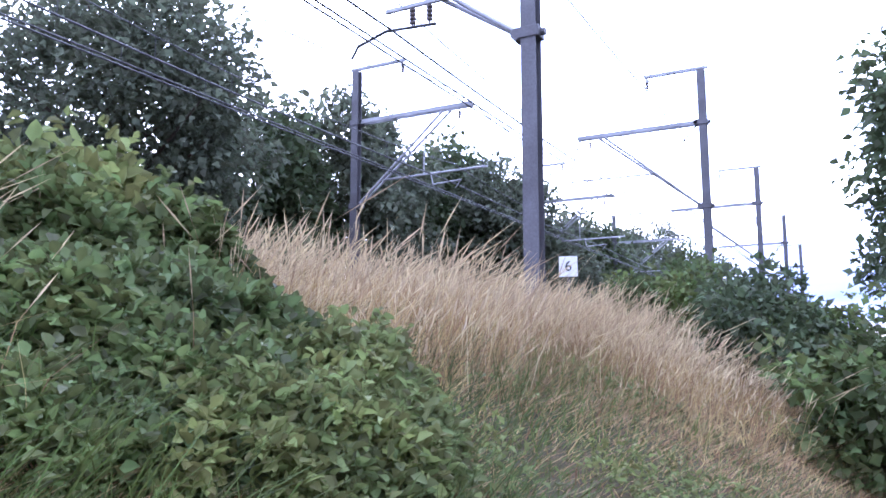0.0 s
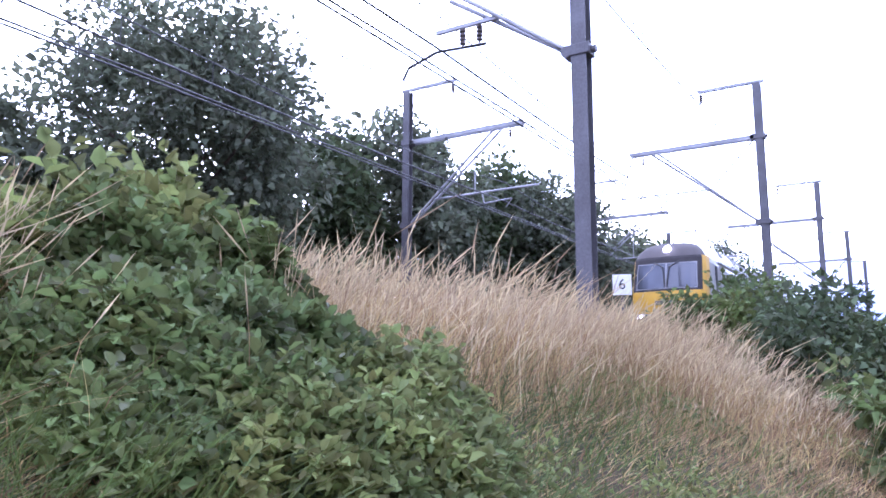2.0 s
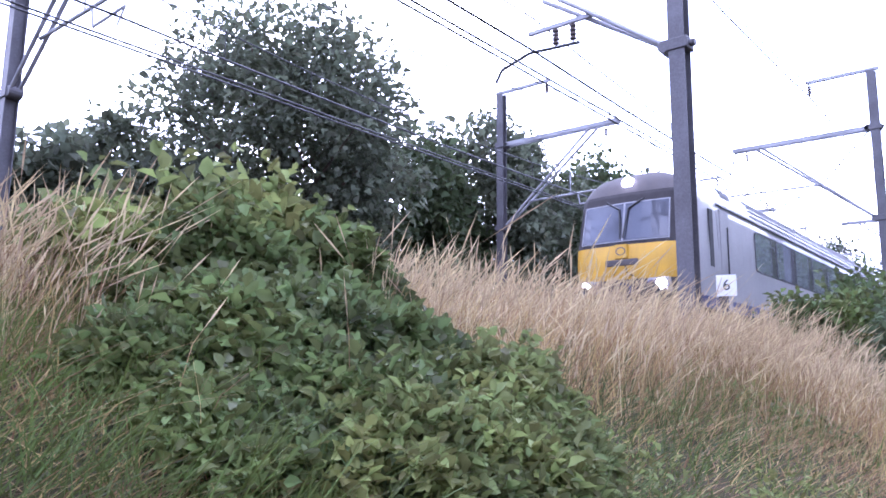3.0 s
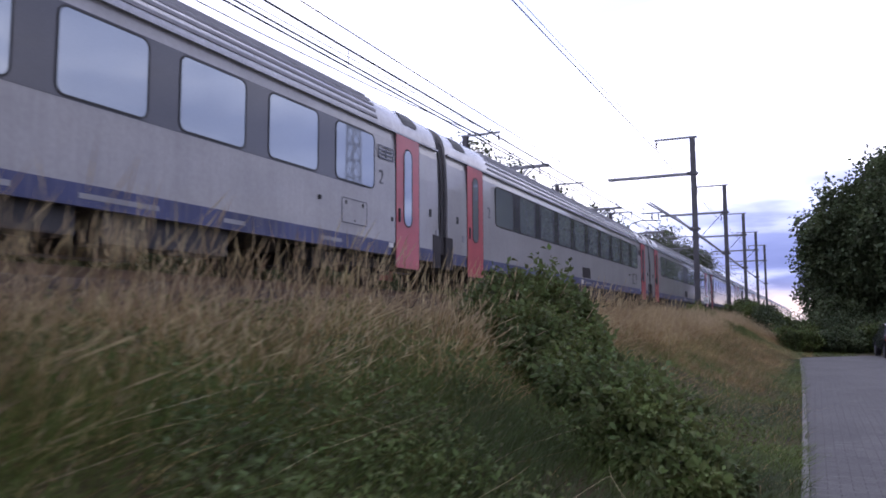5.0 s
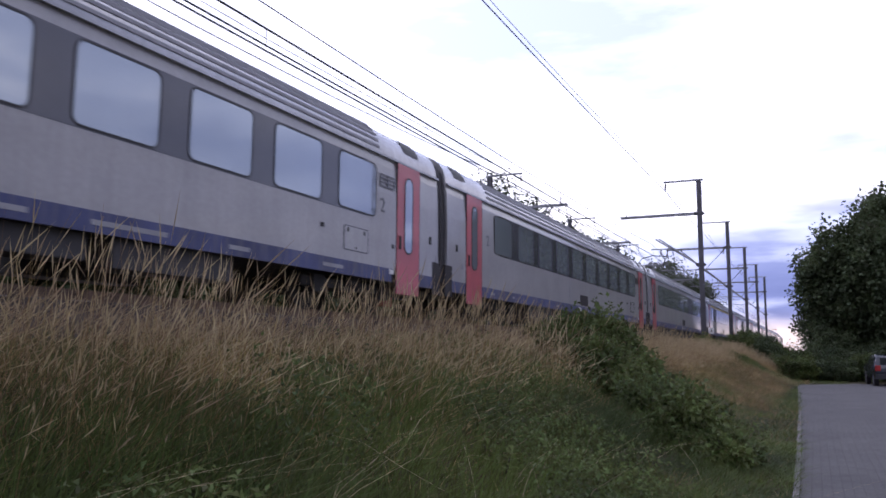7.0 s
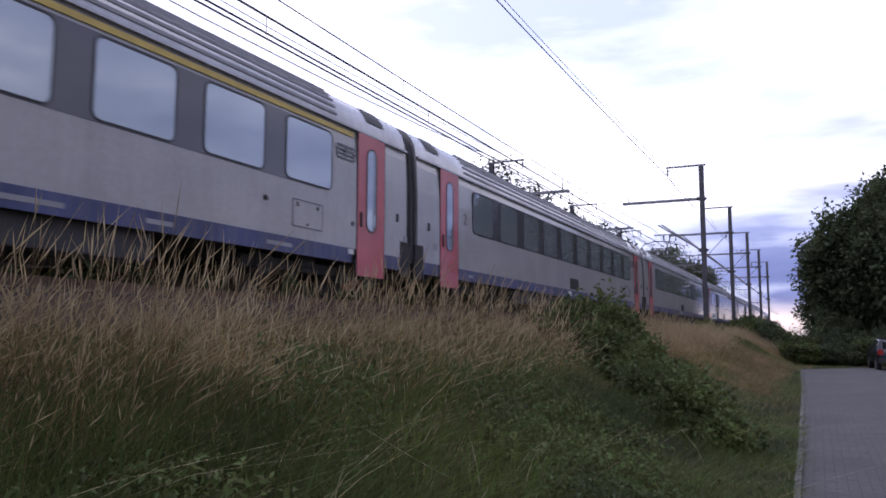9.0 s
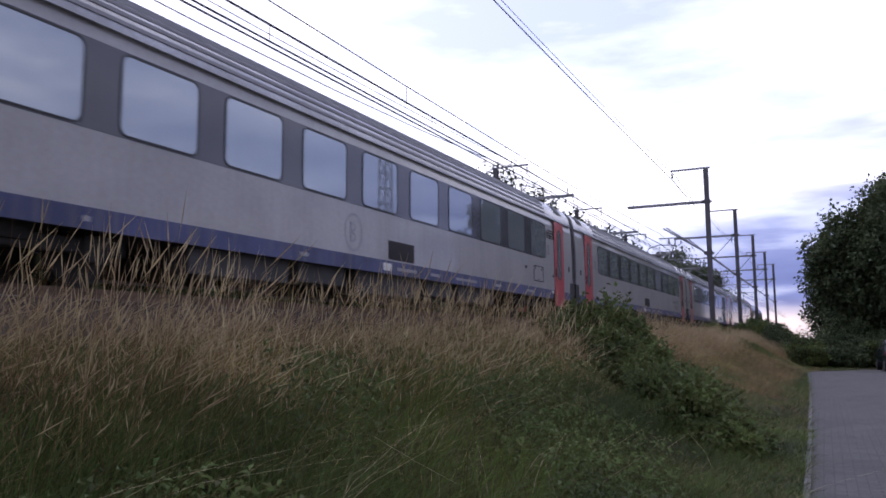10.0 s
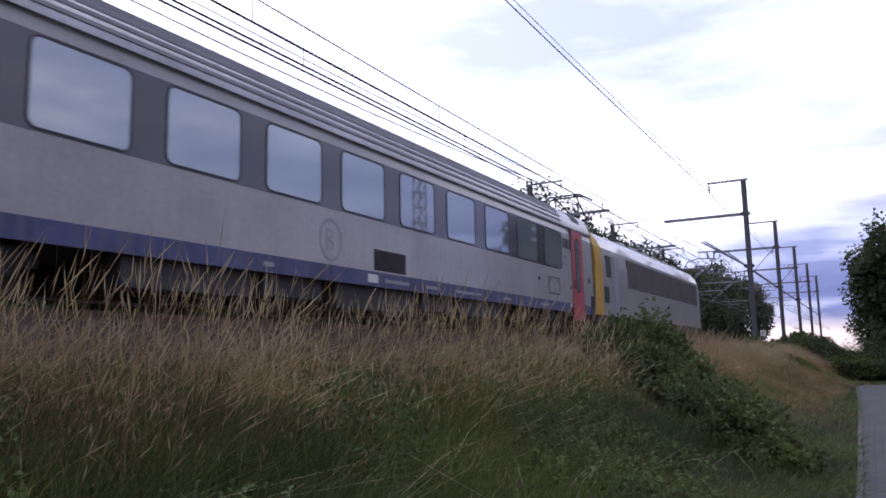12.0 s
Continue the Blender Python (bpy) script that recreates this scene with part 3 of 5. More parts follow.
def coach_shell(c, y0, y1, ribs=True):
    bm = extrude(bmesh.new(), section()[:5], y0, y1)
    sides = section()
    bmesh.ops.recalc_face_normals(bm, faces=bm.faces)
    part("body", bm, M_WHITE, c)
    bm = extrude(bmesh.new(), sides[4:], y0, y1)
    part("roof", bm, M_ROOF, c, "pale grey ribbed metal roof", smooth=True)
    if ribs:
        bm = bmesh.new()
        for i in (5, 6, 7, 8, 9):
            x, z = sides[i]
            for s in (-1, 1):
                box(bm, s * x - 0.018, y0 + 2.8, z - 0.02, s * x + 0.018, y1 - 2.8, z + 0.035)
        part("roof_ribs", bm, M_MARK, c, "ribs along the roof")
    bm = bmesh.new()
    for s in (-1, 1):
        box(bm, s * (HW - 0.05), y0, 3.40, s * (HW + 0.012), y1, 3.445)
    part("gutter", bm, M_ROOF, c)
    bm = bmesh.new()
    for s in (-1, 1):
        for ya, yb in ((y0, 1.40), (2.56, y1 - 2.30), (y1 - 1.14, y1)):
            box(bm, s * (HW - 0.06), ya, 0.69, s * (HW + 0.004), yb, 0.975)
    part("sill", bm, M_BLUE, c, "dirty dark blue sill band")
    bm = bmesh.new()
    box(bm, -HW + 0.06, y0 + 0.2, 0.72, HW - 0.06, y1 - 0.2, 1.0)
    part("floor_frame", bm, M_UNDER, c)


def coach_ends(c, y0, y1):
    for y, d in ((y0, -1), (y1, 1)):
        bm = bmesh.new()
        pts = section()
        prof = [(x, z) for x, z in pts] + [(-x, z) for x, z in reversed(pts) if x > 1e-6]
        vs = [bm.verts.new((x, y, z)) for x, z in prof]
        bm.faces.new(vs)
        part("end_wall", bm, M_WHITE, c)
        bm = bmesh.new()
        for k in range(4):
            g = 0.985 if k % 2 else 0.965
            extrude(bm, [(x * g, 0.9 + (z - 0.97) * (g + 0.012)) for x, z in section()], y + d * 0.066 * k, y + d * (0.066 * k + 0.068))
        part("gangway_bellows", bm, M_RUBBER, c, "black rubber gangway bellows")
        for s in (-1, 1):
            part("buffer_block", boxed(s * 0.75, y, 0.95, s * 1.0, y + d * 0.1, 1.15, bevel=0.02), M_RUBBER, c)
            part("corner_cover", boxed(s * 1.3, y + d * 0.13, 0.55, s * 1.43, y - d * 0.3, 1.35, bevel=0.02), M_RUBBER, c)


def coach_door(c, y0, y1, s):
    bm = rounded(bmesh.new(), s * (HW - 0.02), y0, 0.45, y1, 3.39, 0.04, 0.032, sx=s)
    d = part("door", bm, M_RED, c, "red plug door with a tall oval window")
    ym = (y0 + y1) / 2
    part("door_window", rounded(bmesh.new(), s * (HW + 0.010), ym - 0.17, 1.4, ym + 0.17, 3.1, 0.165, 0.008, 8, s), M_GLASS, d, "tall oval pane")
    part("gasket", frame_ring(bmesh.new(), s * (HW + 0.006), ym - 0.17, 1.4, ym + 0.17, 3.1, 0.165, 0.035, 0.014, 8, s), M_BLACK, d)
    bm = bmesh.new()
    box(bm, s * HW, y0 + 0.1, 1.45, s * (HW + 0.04), y0 + 0.16, 1.75, bevel=0.01)
    part("handle", bm, M_BLACK, d)
    bm = bmesh.new()
    for yy in (y0 - 0.02, y1 + 0.02):
        box(bm, s * (HW - 0.01), yy - 0.012, 0.46, s * (HW + 0.006), yy + 0.012, 3.4)
    box(bm, s * (HW - 0.01), y0, 3.385, s * (HW + 0.01), y1, 3.41)
    part("door_seal", bm, M_BLACK, c)


def emblem(c, y, z, s):
    """An oval ring with a letter form in dull grey."""
    bm = bmesh.new()
    n = 28
    rows = []
    for k in range(n):
        a = 2 * math.pi * k / n
        rows.append([bm.verts.new((s * (HW + 0.004), y + r * 0.92 * math.cos(a), z + r * 1.08 * math.sin(a))) for r in (0.36, 0.31)])
    for k in range(n):
        a, b = rows[k], rows[(k + 1) % n]
        bm.faces.new((a[0], b[0], b[1], a[1]))
    e = part("emblem", bm, M_MARK, c, "grey oval emblem")
    bm = bmesh.new()
    box(bm, s * HW, y - s * 0.13, z - 0.2, s * (HW + 0.005), y - s * 0.08, z + 0.2)
    for zc, rr in ((0.1, 0.1), (-0.1, 0.11)):
        prev = None
        for k in range(9):
            a = radians(-90 + 180 * k / 8)
            p = []
            for r in (rr, rr - 0.045):
                p.append(bm.verts.new((s * (HW + 0.005), y + s * (-0.08 + (r + 0.06) * math.cos(a)), z + zc + r * math.sin(a))))
            if prev:
                bm.faces.new((prev[0], p[0], p[1], prev[1]))
            prev = p
    part("emblem_figure", bm, M_MARK, e)


WINDOWS = [3.5 + 2.02 * k for k in range(10)]


def coach(first_class=False, cab=False):
    """A passenger coach; its own y runs from its leading end to its rear."""
    c = new("passenger_coach")
    y0, y1 = (2.6 if cab else 0.27), COACH - 0.27
    coach_shell(c, y0, y1)
    coach_ends(c, y0, y1)
    wins = WINDOWS[1:] if cab else WINDOWS
    for s in (-1, 1):
        part("window_band", rounded(bmesh.new(), s * (HW - 0.05), wins[0] + 0.25, 1.98, wins[-1] + 1.15, 3.17, 0.1, 0.053, sx=s), M_BAND, c, "dark grey band between the windows")
        for w in wins:
            part("window", rounded(bmesh.new(), s * (HW - 0.01), w, 2.03, w + 1.4, 3.12, 0.12, 0.019, sx=s), M_GLASS, c, "tinted window reflecting the sky")
            part("window_gasket", frame_ring(bmesh.new(), s * (HW - 0.01), w, 2.03, w + 1.4, 3.12, 0.12, 0.03, 0.024, sx=s), M_BLACK, c)
        if not cab:
            coach_door(c, 1.48, 2.52, s)
        coach_door(c, COACH - 2.36, COACH - 1.30, s)
        emblem(c, 11.25, 1.42, s)
        bm = frame_ring(bmesh.new(), s * (HW - 0.01), COACH - 4.49, 1.2, COACH - 3.6, 1.66, 0.02, 0.02, 0.02, sx=s)
        h = part("hatch_frame", bm, M_BAND, c, "dark hatch frame")
        part("hatch", rounded(bmesh.new(), s * (HW - 0.02), COACH - 4.49, 1.2, COACH - 3.6, 1.66, 0.02, 0.024, sx=s), M_WHITE, h, "pale service hatch")
        for yy in (COACH - 4.38, COACH - 3.76):
            part("hatch_latch", boxed(s * HW, yy, 1.55, s * (HW + 0.02), yy + 0.035, 1.63, bevel=0.005), M_BLACK, h, "dark hatch latch")
        part("hatch_lock", boxed(s * HW, COACH - 4.07, 1.235, s * (HW + 0.016), COACH - 4.02, 1.27, bevel=0.005), M_BLACK, h, "dark hatch lock")
        part("side_lug", boxed(s * (HW - 0.01), COACH - 5.3, 1.52, s * (HW + 0.035), COACH - 5.22, 1.6, bevel=0.01), M_BLACK, c, "small dark lug")
        part("door_button", rounded(bmesh.new(), s * (HW - 0.01), COACH - 2.58, 1.42, COACH - 2.48, 1.52, 0.045, 0.02, sx=s), M_BLACK, c, "round dark door button")
        part("label_plate", boxed(s * (HW + 0.003), COACH - 2.68, 0.86, s * (HW + 0.009), COACH - 2.48, 0.96), M_PALE, c)
        bm = bmesh.new()
        for k in range(8):
            box(bm, s * (HW - 0.02), 12.65, 1.04 + 0.045 * k, s * (HW + 0.012), 13.75, 1.07 + 0.045 * k)
        part("vent_grille", rounded(bm, s * (HW - 0.01), 12.62, 1.01, 13.78, 1.42, 0.01, 0.014, sx=s), M_MASK, c, "dark louvred vent")
        bm = bmesh.new()
        for k in range(4):
            box(bm, s * HW, COACH - 3.13, 2.72 + 0.085 * k, s * (HW + 0.014), COACH - 2.5, 2.745 + 0.085 * k)
        for yy in (COACH - 3.13, COACH - 2.82, COACH - 2.52):
            box(bm, s * HW, yy, 2.72, s * (HW + 0.012), yy + 0.025, 3.0)
        part("information_panel", bm, M_BAND, c)
        for yy in (0.8, COACH - 0.75):
            bm = boxed(s * HW, yy, 1.75, s * (HW + 0.025), yy + 0.09, 1.93, bevel=0.01)
            part("lamp_socket", bm, M_BLACK, c)
            bm = boxed(s * HW, yy + 0.35, 1.33, s * (HW + 0.012), yy + 0.5, 1.48, bevel=0.01)
            part("socket_plate", bm, M_MARK, c)
        for yy, ln in ((3.2, 0.3), (5.0, 0.12), (9.5, 0.25), (13.0, 0.9), (14.6, 0.5), (16.0, 1.3), (18.6, 0.5), (21.2, 0.7)):
            part("sill_marking", boxed(s * (HW + 0.003), yy, 0.79, s * (HW + 0.008), yy + ln, 0.86), M_MARK, c, "small pale marking")
        bm = boxed(s * (HW + 0.003), 12.4, 0.76, s * (HW + 0.008), 12.75, 0.92)
        part("label_plate", bm, M_PALE, c)
        if not first_class:
            rot = pose(0, 0, 0, 90, 0, 90 if s > 0 else -90)
            for yy in ((3.0, COACH - 3.0) if not cab else (COACH - 3.0,)):
                lettering("class_number", "2", 0.44, M_NUMERAL, Matrix.Translation((s * (HW + 0.004), yy, 2.3)) @ rot, c)
        else:
            bm = boxed(s * (HW - 0.04), 3.2, 3.235, s * (HW - 0.012), 23.9, 3.33)
            part("class_stripe", bm, M_STRIPE, c, "yellow stripe above the windows")
        for ya, yb, zz in ((7.0, 9.4, 0.28), (9.7, 11.2, 0.34), (11.6, 14.4, 0.24), (14.7, 16.1, 0.33), (16.5, 18.9, 0.28)):
            part("equipment_box", boxed(s * 0.7, ya, zz, s * (HW - 0.16), yb, 0.72, bevel=0.03), M_UNDERPANEL, c)
    for yy in (y0 + 0.9, COACH - 1.6):
        for s in (-1, 1):
            bm = bmesh.new()
            sec = [(s * (x + 0.012), z + 0.014) for x, z in section()[6:10]]
            lo = [bm.verts.new((x, yy - 0.25, z)) for x, z in sec]
            hi = [bm.verts.new((x, yy + 0.45, z)) for x, z in sec]
            for i in range(3):
                bm.faces.new((lo[i], hi[i], hi[i + 1], lo[i + 1]))
            part("roof_vent", bm, M_BLACK, c, "dark roof vent panel")
    bogie(c, 4.2)
    bogie(c, COACH - 3.7)
    return c


def cab_front(c):
    """The driving end: raked front with wraparound edges, in front of the body."""
    # rows: height, set-back of the face, half-width
    rows = [(0.75, 0.20, 1.26), (1.05, 0.10, 1.33), (1.30, 0.05, 1.38), (1.62, 0.00, 1.40), (2.06, 0.05, 1.405), (2.14, 0.07, 1.405),
            (3.40, 0.34, 1.36), (3.48, 0.37, 1.33), (3.72, 0.48, 1.20), (3.94, 0.66, 0.98), (4.06, 0.92, 0.72)]
    cols = [-1.0, -0.93, -0.80, -0.5, -0.17, 0.0, 0.17, 0.5, 0.80, 0.93, 1.0]

    def point(r, u):
        z, sb, w = r
        bow = 0.16 * u * u + (0.28 if abs(u) == 1.0 else 0.08 if abs(u) > 0.9 else 0.0)
        return (w * u, sb + bow, z)

    def piece(i0, i1, j0, j1, off=0.0):
        bm = bmesh.new()
        g = [[bm.verts.new(Vector(point(rows[i], cols[j])) + Vector((0, -off, 0))) for j in range(j0, j1 + 1)] for i in range(i0, i1 + 1)]
        for i in range(len(g) - 1):
            for j in range(len(g[0]) - 1):
                bm.faces.new((g[i][j], g[i][j + 1], g[i + 1][j + 1], g[i + 1][j]))
        return bm

    f = part("cab_front", piece(2, 5, 0, 10), M_YELLOW, c, "yellow front panel", smooth=True)
    part("lower_front", piece(0, 2, 0, 10), M_CABGREY, c, "grey lower front with lamps", smooth=True)
    part("windscreen_surround", piece(5, 7, 1, 9), M_MASK, c, "black windscreen surround")
    for j0 in (0, 9):
        part("corner_post", piece(5, 7, j0, j0 + 1), M_YELLOW, c, "yellow corner post", smooth=True)
    part("cab_dome", piece(7, 10, 0, 10), M_CABGREY, c, "dark grey front dome", smooth=True)

    def pane(us, z0, z1, off):
        bm = bmesh.new()
        lines = []
        for z in (z0, (z0 + z1) / 2, z1):
            k = (z - 2.14) / 1.26
            line = []
            for u in us:
                w = 1.405 - 0.045 * k
                line.append(bm.verts.new((w * u, 0.07 + 0.27 * k + 0.16 * u * u - off, z)))
            lines.append(line)
        for p, q in zip(lines, lines[1:]):
            for i in range(len(us) - 1):
                bm.faces.new((p[i], p[i + 1], q[i + 1], q[i]))
        return bm
    for us in ((-0.80, -0.65, -0.5, -0.33, -0.17, -0.02), (0.02, 0.17, 0.33, 0.5, 0.65, 0.80)):
        wider = [u + (0.02 if u == max(us) else -0.02 if u == min(us) else 0) for u in us]
        part("windscreen_frame", pane(wider, 2.22, 3.22, 0.022), M_MARK, c, "pale windscreen edge")
        part("windscreen", pane(us, 2.25, 3.19, 0.030), M_SCREEN, c, "windscreen half")
    bm = bmesh.new()
    for s in (-1, 1):
        bar(bm, (s * 0.5, 0.30, 3.28), (s * 0.12, 0.2, 3.05), 0.022, 6)
        bar(bm, (s * 0.12, 0.2, 3.05), (s * 0.04, 0.02, 2.3), 0.02, 6)
    part("wiper", bm, M_BLACK, c)
    # side cheeks that join the face to the body
    for s in (-1, 1):
        zs = rows[:8]

        def strip(a, b, i0, i1):
            bm = bmesh.new()
            va, vb = [bm.verts.new(p) for p in a[i0:i1 + 1]], [bm.verts.new(p) for p in b[i0:i1 + 1]]
            for i in range(len(va) - 1):
                bm.faces.new((va[i], vb[i], vb[i + 1], va[i + 1]) if s > 0 else (va[i], va[i + 1], vb[i + 1], vb[i]))
            return bm
        fr = [point(r, s * 1.0) for r in zs]
        m2 = [(s * (r[2] + (HW - r[2]) * 0.55), r[1] + 0.80, r[0]) for r in zs]
        bk = [(s * (HW - 0.06 * max(0.0, r[0] - 2.6)), 2.62, r[0]) for r in zs]
        part("corner_wrap", strip(fr, m2, 2, 7), M_YELLOW, c, "yellow wrap round the corner", smooth=True)
        part("lower_wrap", strip(fr, m2, 0, 2), M_CABGREY, c, "grey lower corner", smooth=True)
        part("cab_side", strip(m2, bk, 0, 7), M_WHITE, c, "pale grey cab side", smooth=True)
        bm = boxed(s * (HW - 0.03), 2.0, 1.75, s * (HW + 0.006), 2.24, 3.2)
        part("cab_window", bm, M_BLACK, c)
        bm = boxed(s * (HW - 0.03), 2.75, 0.75, s * (HW + 0.008), 3.4, 3.3)
        d = part("cab_door", bm, M_WHITE, c)
        bm = boxed(s * HW, 3.22, 1.3, s * (HW + 0.03), 3.27, 2.9)
        part("grab_rail", bm, M_BLACK, d)
    # dome to roof: from the dome's outline back to the roof's section
    bm = bmesh.new()
    rim = [Vector(point(r, 1.0)) for r in rows[7:]] + [Vector(point(rows[10], u)) for u in cols[9:0:-1]] + [Vector(point(r, -1.0)) for r in rows[:6:-1]]
    top = section()[4:]
    prof = [Vector((x, 2.62, z)) for x, z in top] + [Vector((-x, 2.62, z)) for x, z in reversed(top) if x > 1e-6]
    prof[0].z = prof[-1].z = 3.40

    def along(pts, n):
        d = [0.0]
        for p, q in zip(pts, pts[1:]):
            d.append(d[-1] + (q - p).length)
        out = []
        for i in range(n):
            want = d[-1] * i / (n - 1)
            k = max(j for j in range(len(d) - 1) if d[j] <= want + 1e-9)
            out.append(pts[k].lerp(pts[k + 1], (want - d[k]) / max(1e-9, d[k + 1] - d[k])))
        return out
    ra, rb = [bm.verts.new(p) for p in along(rim, 25)], [bm.verts.new(p) for p in along(prof, 25)]
    for i in range(24):
        bm.faces.new((ra[i], rb[i], rb[i + 1], ra[i + 1]))
    bmesh.ops.recalc_face_normals(bm, faces=bm.faces)
    part("cab_roof", bm, M_ROOF, c, "grey cab roof", smooth=True)
    # lamps: one pair lit low, one dark beside, one on the dome
    for s in (-1, 1):
        part("lamp_housing", boxed(s * 0.62, 0.03, 0.98, s * 1.14, 0.3, 1.30, bevel=0.04), M_MARK, c, "grey lamp housing")
        part("headlight", disc(bmesh.new(), (s * 0.98, 0.03, 1.14), 0.125, (0, 1, 0), 0.06, 20), M_LAMP, c, "lit headlight")
        part("tail_lamp", disc(bmesh.new(), (s * 0.74, 0.02, 1.14), 0.10, (0, 1, 0), 0.06, 20), M_LAMPOFF, c, "dark unlit lamp")
    part("headlight", disc(bmesh.new(), (0.0, 0.50, 3.76), 0.13, (0, 1, 0.4), 0.16, 20), M_LAMP, c, "lit top headlight")
    bm = boxed(-0.42, -0.02, 1.62, 0.42, 0.06, 1.78, bevel=0.03)
    part("front_recess", bm, M_CABGREY, c)
    bm = boxed(-0.16, -0.03, 1.80, 0.16, 0.06, 2.14, bevel=0.01)
    part("emblem_plate", bm, M_YELLOW, c)
    for zc, rr, mm in ((1.97, 0.10, M_BAND), (1.06, 0.16, M_BLUE)):
        bm = bmesh.new()
        n = 20
        ring = []
        for k in range(n):
            a = 2 * math.pi * k / n
            ring.append([bm.verts.new((r * 1.3 * math.cos(a), -0.036 if zc > 1.5 else 0.06, zc + r * math.sin(a))) for r in (rr, rr * 0.78)])
        for k in range(n):
            a, b = ring[k], ring[(k + 1) % n]
            bm.faces.new((a[0], b[0], b[1], a[1]))
        part("emblem", bm, mm, c, "oval emblem")
    bm = bmesh.new()
    for s in (-1, 1):
        bar(bm, (s * 0.1, 0.0, 1.62), (s * 0.16, -0.05, 1.45), 0.015, 6)
        bar(bm, (s * 0.16, -0.05, 1.45), (s * 0.3, 0.02, 1.36), 0.015, 6)
    part("hose", bm, M_BLACK, c)
    bm = boxed(-1.15, 0.1, 0.28, 1.15, 0.7, 0.78, bevel=0.05)
    part("snowplough", bm, M_UNDER, c)
    for s in (-1, 1):
        bm = bar(bmesh.new(), (s * 0.88, 0.25, 0.92), (s * 0.88, -0.3, 0.92), 0.09, 12)
        disc(bm, (s * 0.88, -0.32, 0.92), 0.22, (0, 1, 0), 0.05, 16)
        part("buffer", bm, M_BLACK, c)


def locomotive():
    """The electric engine at the rear, with its raised current collector."""
    c = new("electric_locomotive")
    y0, y1 = 0.25, 18.7
    part("body", extrude(bmesh.new(), [(HW, 0.75), (HW, 2.6), (HW - 0.06, 3.2), (HW - 0.2, 3.5)], y0 + 0.7, y1, True), M_WHITE, c)
    part("roof", extrude(bmesh.new(), [(HW - 0.2, 3.5), (1.0, 3.78), (0.0, 3.85)], y0 + 0.7, y1), M_ROOF, c)
    bm = bmesh.new()
    prof = [(HW, 0.75), (HW, 2.6), (HW - 0.06, 3.2), (HW - 0.2, 3.5), (1.0, 3.78), (0.0, 3.85)]
    prof = prof + [(-x, z) for x, z in reversed(prof) if x > 0]
    a = [bm.verts.new((x, y0 + 0.72, z)) for x, z in prof]
    b = [bm.verts.new((x * 0.92, y0 + (0.25 if z > 2 else 0.0), z)) for x, z in prof]
    for i in range(len(prof)):
        j = (i + 1) % len(prof)
        bm.faces.new((a[i], a[j], b[j], b[i]))
    bm.faces.new(b[::-1])
    part("cab_end", bm, M_YELLOW, c, "yellow cab end")
    for s in (-1, 1):
        part("side_band", boxed(s * (HW - 0.03), 4.2, 1.95, s * (HW + 0.006), y1 - 0.6, 3.05), M_CABGREY, c, "dark grey side band")
        part("cab_door", boxed(s * (HW - 0.03), 2.3, 0.9, s * (HW + 0.008), 3.0, 3.0), M_MARK, c)
        part("cab_window", boxed(s * (HW - 0.03), 1.35, 2.15, s * (HW + 0.008), 1.95, 2.95), M_BLACK, c)
        part("vent_grille", boxed(s * (HW - 0.03), 1.0, 1.2, s * (HW + 0.008), 1.6, 1.8), M_BLACK, c)
    for k in range(6):
        part("roof_equipment", boxed(-0.7, 5.5 + 2 * k, 3.8, 0.7, 6.8 + 2 * k, 4.05, bevel=0.05), M_ROOF, c)
    # current collector
    p = part("pantograph", boxed(-0.6, 1.5, 3.95, 0.6, 2.9, 4.05), M_BLACK, c, "raised black current collector")
    bm = bmesh.new()
    for s in (-1, 1):
        bar(bm, (s * 0.45, 1.6, 4.05), (s * 0.2, 3.2, 4.65), 0.035, 6)
        bar(bm, (s * 0.2, 3.2, 4.65), (s * 0.4, 1.4, 5.25), 0.03, 6)
    bar(bm, (-0.3, 3.2, 4.65), (0.3, 3.2, 4.65), 0.03, 6)
    part("collector_arm", bm, M_BLACK, p)
    bm = bmesh.new()
    for yy in (1.2, 1.6):
        bar(bm, (-0.6, yy, 5.3), (0.6, yy, 5.3), 0.035, 6)
        for s in (-1, 1):
            bar(bm, (s * 0.6, yy, 5.3), (s * 0.95, yy, 5.08), 0.03, 6)
    bar(bm, (-0.4, 1.2, 5.27), (-0.4, 1.6, 5.27), 0.03, 6)
    bar(bm, (0.4, 1.2, 5.27), (0.4, 1.6, 5.27), 0.03, 6)
    part("collector_head", bm, M_BLACK, p)
    bm = boxed(-HW + 0.1, 0.5, 0.4, HW - 0.1, y1, 0.8)
    part("underframe", bm, M_UNDER, c)
    bogie(c, 4.4)
    bogie(c, 14.4)
    return c


first = coach(cab=True)
cab_front(first)
first.name = "driving_coach"
tagged(first, "yellow-fronted driving coach with lit headlights leading the train", "train coach", "train")
base = tagged(coach(), "pale grey passenger coach with red doors and dark window band", "train coach", "train")
lux = tagged(coach(first_class=True), "pale grey passenger coach with a yellow stripe above its windows", "train coach", "train")
train = [first]
for k in range(1, 12):
    train.append(lux if k == 6 else base if k == 1 else copy_thing(base, Matrix.Identity(4)))
loco = tagged(locomotive(), "grey electric locomotive with yellow end and raised current collector", "locomotive", "train")
train.append(loco)


# ---------------------------------------------------------------- plants
RNG = np.random.default_rng(7)


